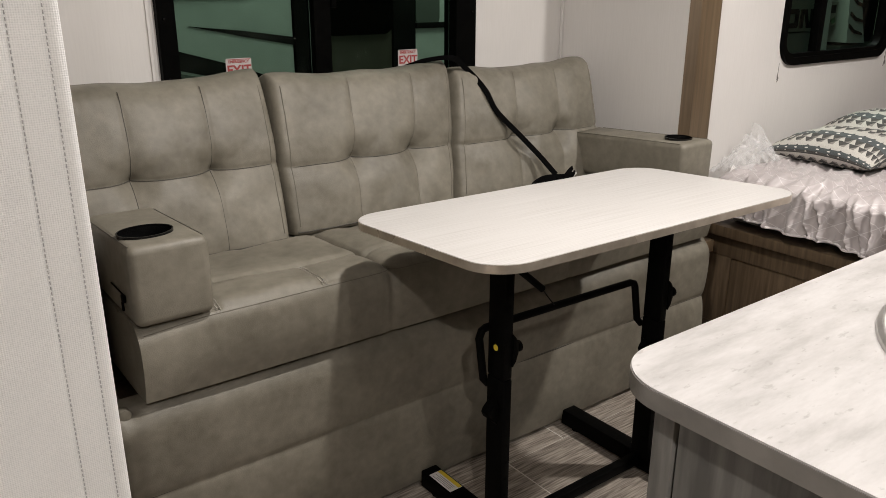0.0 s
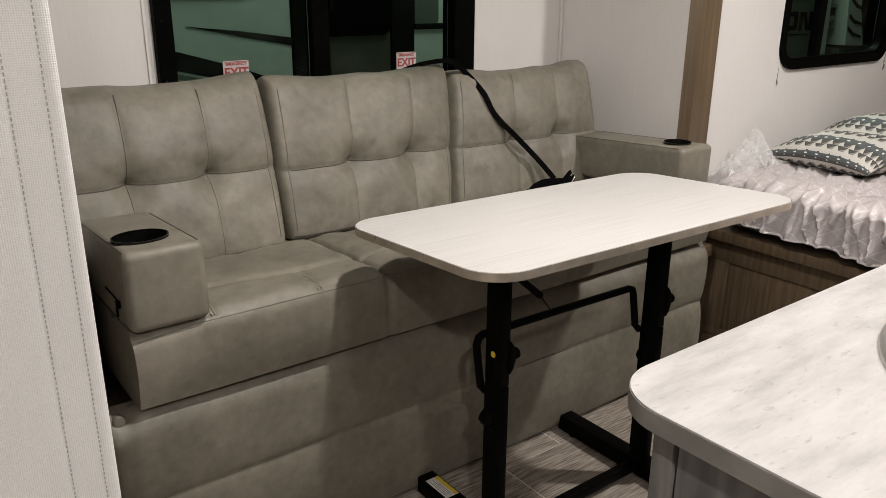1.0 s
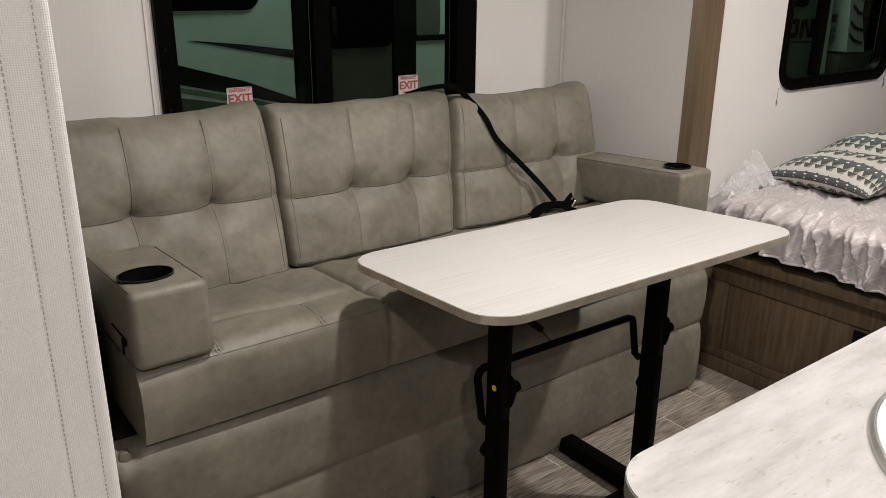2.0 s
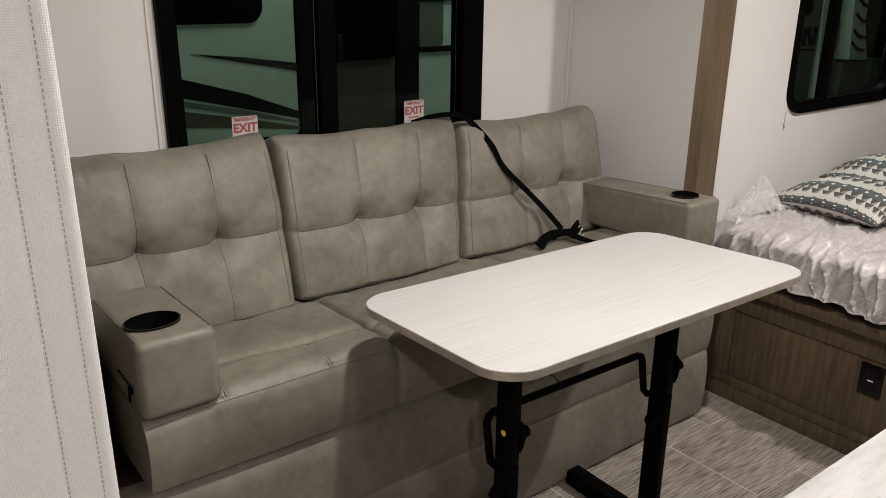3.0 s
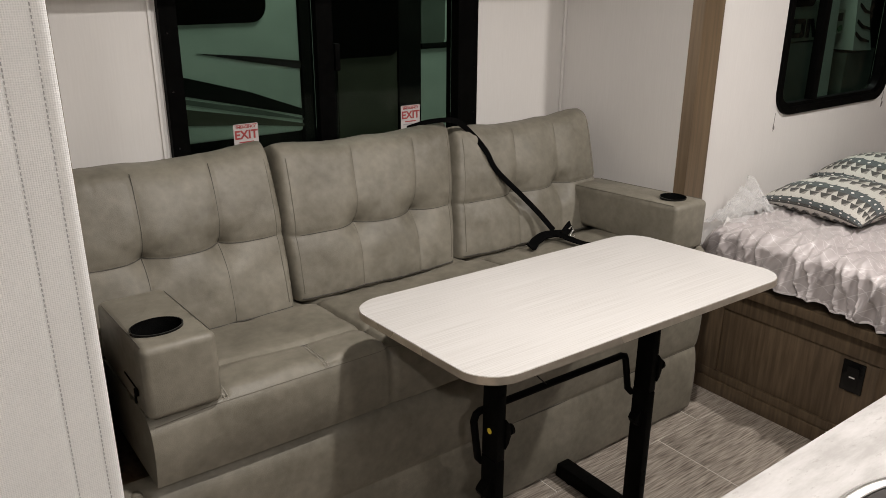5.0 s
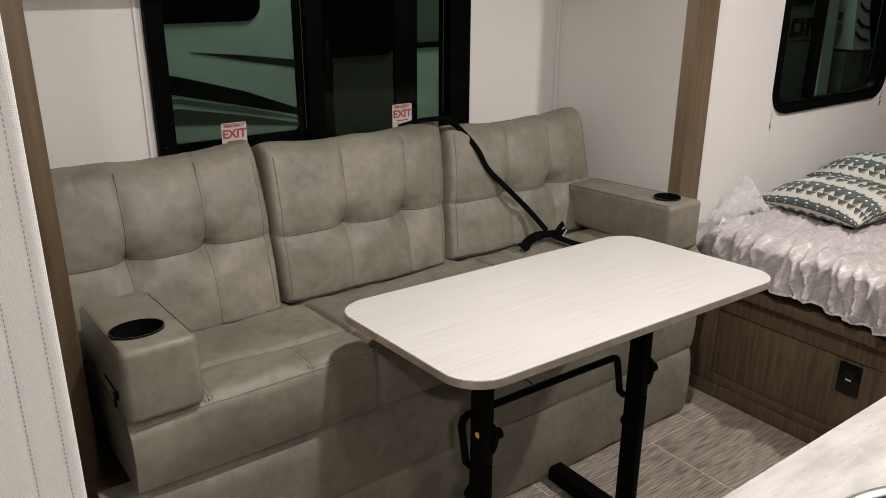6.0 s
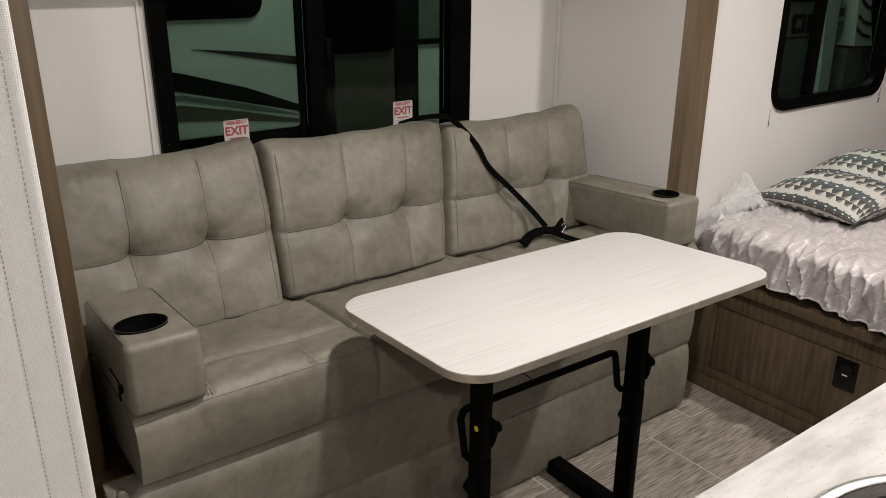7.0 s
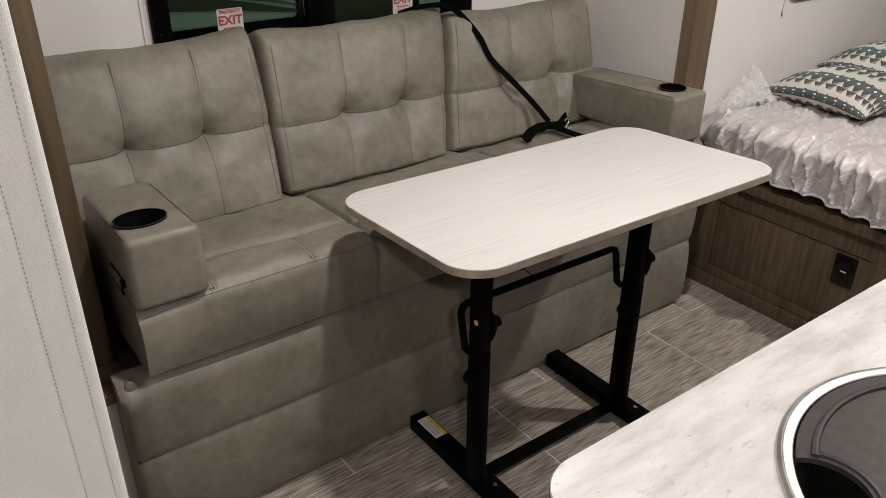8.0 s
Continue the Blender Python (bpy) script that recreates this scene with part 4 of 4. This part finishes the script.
# ---- bed ----
bed = thing("bed_base", (3.3, 1.0, 0), "dark brown wood platform bed base with framed side panels", "bed base")
BX = 2.516
part("core", box(BX + 0.016, 4.395, -0.1, 1.838, 0, 0.40), WOOD, bed)
part("plinth", box(BX - 0.004, BX + 0.015, -0.1, 1.81, 0.0, 0.052, 0.002), WOOD, bed)
part("bottom_rail", box(BX, BX + 0.015, -0.1, 1.81, 0.053, 0.085, 0.002), WOOD, bed)
part("top_rail", box(BX, BX + 0.015, -0.1, 1.81, 0.326, 0.40, 0.002), WOOD, bed)
for y0, y1 in ((1.675, 1.81), (1.08, 1.152), (0.45, 0.515)):
    part("stile", box(BX, BX + 0.015, y0, y1, 0.0855, 0.3255, 0.002), WOOD, bed)
for y0, y1 in ((1.1525, 1.6745), (0.5155, 1.0795)):
    part("panel", box(BX + 0.008, BX + 0.0155, y0, y1, 0.0855, 0.3255, 0.0015), WOOD, bed)
part("platform_edge", box(BX - 0.03, 4.395, -0.1, 1.81, 0.4005, 0.436, 0.004), WOOD, bed)
out = thing("power_outlet", (BX, 1.222, 0.213), "black wall outlet plate on the bed base", "outlet")
plate = part("plate", box(BX + 0.001, BX + 0.0075, 1.189, 1.256, 0.212, 0.312, 0.003), GLOSS, out)
part("insert", box(BX - 0.0003, BX + 0.001, 1.205, 1.240, 0.230, 0.294), GLOSS, out)
part("mark", box(BX - 0.0010, BX - 0.0004, 1.214, 1.231, 0.259, 0.263), PAPER, out)
mattress = thing("mattress", (3.4, 0.9, 0.436), "pale mattress under the bedspread", "mattress")
part("body", box(2.54, 4.39, -0.05, 1.74, 0.437, 0.535, 0.04, 3), PAPER, mattress)

spread = thing("bedspread", (3.3, 0.9, 0.5), "rumpled mauve-grey satin bedspread with a white cube lattice print", "bedspread")


def spread_place(u, v):
    """u runs from the hem up and over the bed; v along it."""
    y = -0.12 + 1.915 * v
    s = u * u * 1.55 + 0.0
    drop = 0.10
    if s < drop:
        x, z = 2.484, (0.475 + 0.05 * (y - 1.4)) * (1 - s / drop) + 0.585 * s / drop
    elif s < drop + 0.09:
        a = (s - drop) / 0.09 * math.pi / 2
        x, z = 2.484 + 0.057 - 0.057 * math.cos(a), 0.585 + 0.026 * math.sin(a)
    else:
        x, z = 2.541 + (s - drop - 0.09), 0.611
    head = max(0.0, (y - 1.67) / 0.125)
    z -= 0.085 * head ** 2.5
    x += 0.10 * head ** 3 * max(0, 1 - s / 0.4)
    far = min(1, s / 0.9)
    near = 1 - far
    warp = 0.05 * noise.noise((s * 3, y * 2, 0.4))
    n1 = noise.noise((s * 1.6 + 4, (y + warp + 0.25 * s) * 13, 1.1))
    n2 = noise.noise((s * 2.0, (y - 0.30 * s + warp) * 27, 5.2))
    n3 = noise.noise((s * 3.0 + 2, (y + 0.4 * s - warp) * 22, 8.8))
    d = 0.024 * math.exp(-(n1 / 0.19) ** 2) + 0.016 * math.exp(-(n2 / 0.16) ** 2) + 0.009 * math.exp(-(n3 / 0.17) ** 2)
    n4 = noise.noise((s * 4.0 + 1, (y + 0.5 * s + 2 * warp) * 46, 3.7))
    n5 = noise.noise((s * 12 + 1, (y - 0.4 * s) * 40, 9.7))
    d += 0.005 * math.exp(-(n4 / 0.2) ** 2) + 0.0012 * math.exp(-(n5 / 0.2) ** 2)
    d = (d - 0.013) * (0.35 + 0.65 * near) * (1.0 if s < drop + 0.05 else 0.75 + 0.25 * math.exp(-(s - drop - 0.05) / 0.08))
    soft = 0.012 * noise.noise((x * 3, y * 3, 6.0))
    if s < drop:
        x -= d * 1.0 + 0.008
        z += 0.014 * noise.noise((y * 7, 2, 2)) * (1 - s / drop)
    else:
        k = min(1, (s - drop) / 0.09)
        z += (d + soft) * k
        x -= d * (1 - k) + 0.008 * (1 - k)
    return (x, y, z)


sp = part("cloth", sheet(190, 380, spread_place, uv=lambda u, v: (u * u * 1.55, 1.915 * v)), QUILT, spread, "", 80)
so = sp.modifiers.new("thickness", "SOLIDIFY")
so.thickness, so.offset = 0.006, -1
hem = [Vector(spread_place(0.0, k / 160)) for k in range(161)]
part("hem", tube(hem, 0.004, 6), QUILT, spread)


def throw_pillow(name, m, label, seed):
    p = thing(name, m.translation, label, "pillow", "throw pillows")
    p.location = m.translation
    bm = bmesh.new()
    layer = bm.loops.layers.uv.new("UVMap")
    n, half, thick = 48, 0.194, 0.058
    for sign in (1, -1):
        rows = []
        for j in range(n + 1):
            row = []
            for i in range(n + 1):
                a, b = math.sin(math.pi * (i / n - 0.5)), math.sin(math.pi * (j / n - 0.5))
                t = max(0, 1 - a * a) ** 0.42 * max(0, 1 - b * b) ** 0.42
                pull = 1 - 0.07 * (1 - b * b) * a * a - 0.0
                pull2 = 1 - 0.07 * (1 - a * a) * b * b
                z = sign * thick * t - 0.016 * a * a * b * b + 0.006 * noise.noise((a * 3 + seed, b * 3, sign)) * t + 0.004 * noise.noise((a * 9 + seed, b * 9, sign)) * t
                row.append(bm.verts.new(m @ Vector((a * half * pull, b * half * pull2, z))))
            rows.append(row)
        for j in range(n):
            for i in range(n):
                f = bm.faces.new((rows[j][i], rows[j][i + 1], rows[j + 1][i + 1], rows[j + 1][i]))
                for lp, (q, r) in zip(f.loops, ((i, j), (i + 1, j), (i + 1, j + 1), (i, j + 1))):
                    lp[layer].uv = (q / n + (0 if sign > 0 else 0.13), r / n)
    bmesh.ops.remove_doubles(bm, verts=bm.verts, dist=0.0004)
    part("cover", bm, PILLOW, p, "", 80)
    edge = []
    for k in range(4 * 30):
        side, q = divmod(k, 30)
        q = 2 * q / 30 - 1
        a, b = ((q, -1), (1, q), (-q, 1), (-1, -q))[side]
        edge.append(m @ Vector((a * half * (1 - 0.07 * (1 - b * b) * a * a), b * half * (1 - 0.07 * (1 - a * a) * b * b), -0.016 * a * a * b * b)))
    part("piped_edge", tube(edge + [edge[0]], 0.003, 6), PILLOW, p)
    return p


throw_pillow("throw_pillow", Matrix.Translation((2.968, 1.562, 0.664)) @ Euler((radians(-1), radians(-2), radians(-6))).to_matrix().to_4x4(), "square throw pillow with a black, white and teal triangle print", 1.0)
throw_pillow("throw_pillow", Matrix.Translation((3.405, 1.62, 0.672)) @ Euler((radians(3), radians(-4), radians(-2))).to_matrix().to_4x4(), "square triangle-print throw pillow lying behind another pillow", 4.0)

# crumpled clear bag at the head of the bed
bag = thing("plastic_bag", (2.72, 1.79, 0.6), "crumpled clear plastic bag with a white paper tag on the bed", "plastic bag")


def bag_place(u, v):
    x, w = 2.535 + 0.25 * u, v
    peak = 0.10 + 0.055 * abs(noise.noise((u * 6, 1.0, 2.0))) * 2 - 0.06 * abs(u - 0.35)
    y = 1.68 + 0.13 * v
    z = 0.585 + peak * math.sin(math.pi * min(1, 0.15 + 0.85 * v)) * (0.35 + 0.65 * math.sin(math.pi * (0.06 + 0.9 * u)))
    c = noise.noise((u * 9, v * 7, 3.0)) + 0.6 * noise.noise((u * 15, v * 13, 5.0))
    return (x + 0.011 * c, y + 0.022 * c, z + 0.010 * c)


part("film", sheet(46, 26, bag_place), FILM, bag, "", 12)
tagm = Matrix.Translation((2.556, 1.715, 0.588)) @ Euler((radians(48), radians(-14), radians(24))).to_matrix().to_4x4()
part("tag", box(-0.045, 0.045, -0.03, 0.03, -0.0006, 0.0006, m=tagm), PAPER, bag, "white paper tag")

# ---- outside: another trailer in the dark hall ----
structure("ground_hall", box(-6, 16, 1.95, 12, -0.72, -0.62), CONCRETE, "dim concrete hall floor outside")
structure("backdrop_hall", box(-6, 16, 11, 11.1, -0.62, 5), CONCRETE, "far dim hall wall")
FY = 4.476
van = thing("parked_trailer", (2, FY, -0.62), "white parked travel trailer with dark swoosh graphics outside the window", "trailer")
part("body", box(-2.5, 2.372, FY, FY + 2.2, 0.496, 2.4, 0.02), SHELL, van)
part("skirt", box(-2.5, 2.372, FY + 0.03, FY + 2.2, -0.25, 0.494, 0.01), DARKSHELL, van)
part("window", prism(rounded(1.0, 2.174, 1.125, 1.9, 0.09), FY - 0.012, FY + 0.02, "y"), RUBBER, van)
swooshes = (((1.765, 0.977), (2.05, 0.948), (2.371, 0.903), (2.371, 0.858), (2.05, 0.918)), ((1.3, 0.935), (1.69, 0.856), (2.05, 0.752), (2.371, 0.628), (2.371, 0.588), (2.0, 0.68), (1.65, 0.765), (1.3, 0.78)))
for s in swooshes:
    part("graphic", prism(s, FY - 0.004, FY + 0.001, "y"), DARKSHELL, van)
part("graphic", prism([(1.3, 0.752), (1.68, 0.742), (2.05, 0.66), (2.371, 0.572), (2.371, 0.562), (2.02, 0.635), (1.68, 0.715), (1.3, 0.725)], FY - 0.004, FY + 0.001, "y"), GREYSHELL, van)
part("graphic", prism([(1.3, 0.70), (1.68, 0.688), (2.05, 0.615), (2.371, 0.542), (2.371, 0.524), (2.05, 0.565), (1.68, 0.60), (1.3, 0.605)], FY - 0.004, FY + 0.001, "y"), TANSHELL, van)
for k in range(4):
    part("wheel", rod((-1.2 + 0.75 * k if k < 2 else 0.9 + 0.0 * k, FY + 0.05 + 0.001 * k, -0.3), (-1.2 + 0.75 * k if k < 2 else 0.9, FY + 0.28, -0.3), 0.32, 24), RUBBER, van) if k < 2 else None
part("corner_post", box(2.374, 2.60, FY - 0.01, FY + 2.2, -0.25, 2.4, 0.01), DARKSHELL, van)

van2 = thing("parked_trailer", (4, FY, -0.62), "tan and white parked trailer with a dark window", "trailer")
part("body", box(2.61, 3.04, FY, FY + 2.2, 0.1, 2.4, 0.01), TANSHELL, van2)
part("window", prism(rounded(2.56, 3.035, 0.90, 1.9, 0.07), FY - 0.02, FY + 0.02, "y"), RUBBER, van2)
part("post", box(3.042, 3.21, FY - 0.012, FY + 0.2, 0.1, 2.4, 0.004), DARKSHELL, van2)
part("side", box(3.215, 5.2, FY, FY + 2.2, -0.25, 2.4, 0.01), SHELL, van2)
for z in (0.925, 1.235, 1.545):
    part("louvre", box(3.215, 3.7, FY - 0.015, FY + 0.001, z, z + 0.035, 0.003), DARKSHELL, van2)
part("shade", prism(rounded(3.215, 3.40, 0.94, 1.9, 0.05), FY - 0.008, FY + 0.002, "y"), GREYSHELL, van2)

van3 = thing("parked_trailer", (8, FY, -0.62), "grey-green parked trailer with dark block graphics in the dim hall", "trailer")
part("body", box(5.4, 8.02, FY, FY + 2.2, 0.765, 2.6, 0.01), DIMSHELL, van3)
part("lower_body", box(5.4, 8.02, FY + 0.01, FY + 2.2, -0.25, 0.755, 0.01), GREYSHELL, van3)
part("window", prism(rounded(6.4, 7.80, 1.085, 1.9, 0.07), FY - 0.02, FY + 0.02, "y"), RUBBER, van3)
part("pillar", prism([(8.035, 2.6), (8.035, 1.145), (8.13, 0.434), (8.16, -0.25), (8.36, -0.25), (8.33, 0.363), (8.29, 1.141), (8.29, 2.6)], FY, FY + 0.3, "y"), SHELL, van3)
part("recess", box(8.375, 10.5, FY + 0.32, FY + 0.5, -0.25, 2.6), DARKSHELL, van3)
part("recess_post", box(8.20, 8.40, FY + 0.302, FY + 0.318, -0.25, 2.6), DARKSHELL, van3)
sign = part("sign_panel", box(8.43, 8.625, FY + 0.1, FY + 0.19, 0.795, 1.03, 0.004), DIMSHELL, van3)
part("sign_mark", box(8.47, 8.58, FY + 0.094, FY + 0.1005, 0.92, 1.0), DARKSHELL, sign)
part("sign_mark", prism([(8.50, 0.85), (8.58, 0.88), (8.60, 0.83), (8.54, 0.81)], FY + 0.094, FY + 0.1005, "y"), surface("sign_green", (0.03, 0.12, 0.04), (0.05, 0.17, 0.06), 10, 0.5, bump=0), sign)
part("flank", prism([(8.56, 2.4), (8.63, 1.135), (8.712, 0.622), (9.092, 0.606), (8.92, 1.0), (8.87, 2.4)], FY, FY + 0.3, "y"), SHELL, van3)
for z0, z1 in ((1.25, 1.15), (1.10, 0.99), (0.935, 0.84), (0.815, 0.712)):
    part("graphic", prism([(8.70, z0), (8.82, 0.5 * z0 + 0.5 * z1 - 0.012), (9.0, z1), (9.0, z1 - 0.022), (8.82, 0.5 * z0 + 0.5 * z1 - 0.048), (8.70, z0 - 0.035)], FY - 0.01, FY + 0.001, "y"), DARKSHELL, van3)
part("lower_flank", box(8.70, 9.6, FY + 0.05, FY + 0.3, -0.25, 0.59), GREYSHELL, van3)
part("block_graphic", ring_plate(rounded(7.47, 7.70, 0.80, 0.975, 0.03), rounded(7.525, 7.645, 0.845, 0.93, 0.01), FY - 0.01, FY + 0.001, "y"), DARKSHELL, van3)
for x0, x1 in ((7.735, 7.79), (7.915, 7.97)):
    part("block_graphic", box(x0, x1, FY - 0.01, FY + 0.001, 0.795, 0.97), DARKSHELL, van3)
part("block_graphic", prism([(7.79, 0.97), (7.84, 0.97), (7.915, 0.795), (7.865, 0.795)], FY - 0.009, FY + 0.001, "y"), DARKSHELL, van3)

# ---- floor planks, last ----
TL, TW, GAP = 0.646, 0.300, 0.0020
bm = bmesh.new()
box(-TL / 2 + GAP, TL / 2 - GAP, -TW / 2 + GAP / 2, TW / 2 - GAP / 2, -0.004, 0.0, 0.0004, 1, bm=bm)
tile_mesh = bpy.data.meshes.new("plank")
bm.to_mesh(tile_mesh)
bm.free()
tile_mesh.materials.append(TILE)
for j in range(-8, 2):
    y = 1.592 + TW * (j + 0.5)
    x_start = (1.473 if j % 2 else 1.030) - TL * 4
    for i in range(10):
        x = x_start + TL * (i + 0.5)
        if -1.0 < x < 4.2 and y < 1.78:
            p = new("plank", tile_mesh)
            p.location = (x, y, 0)
            p.parent = floor
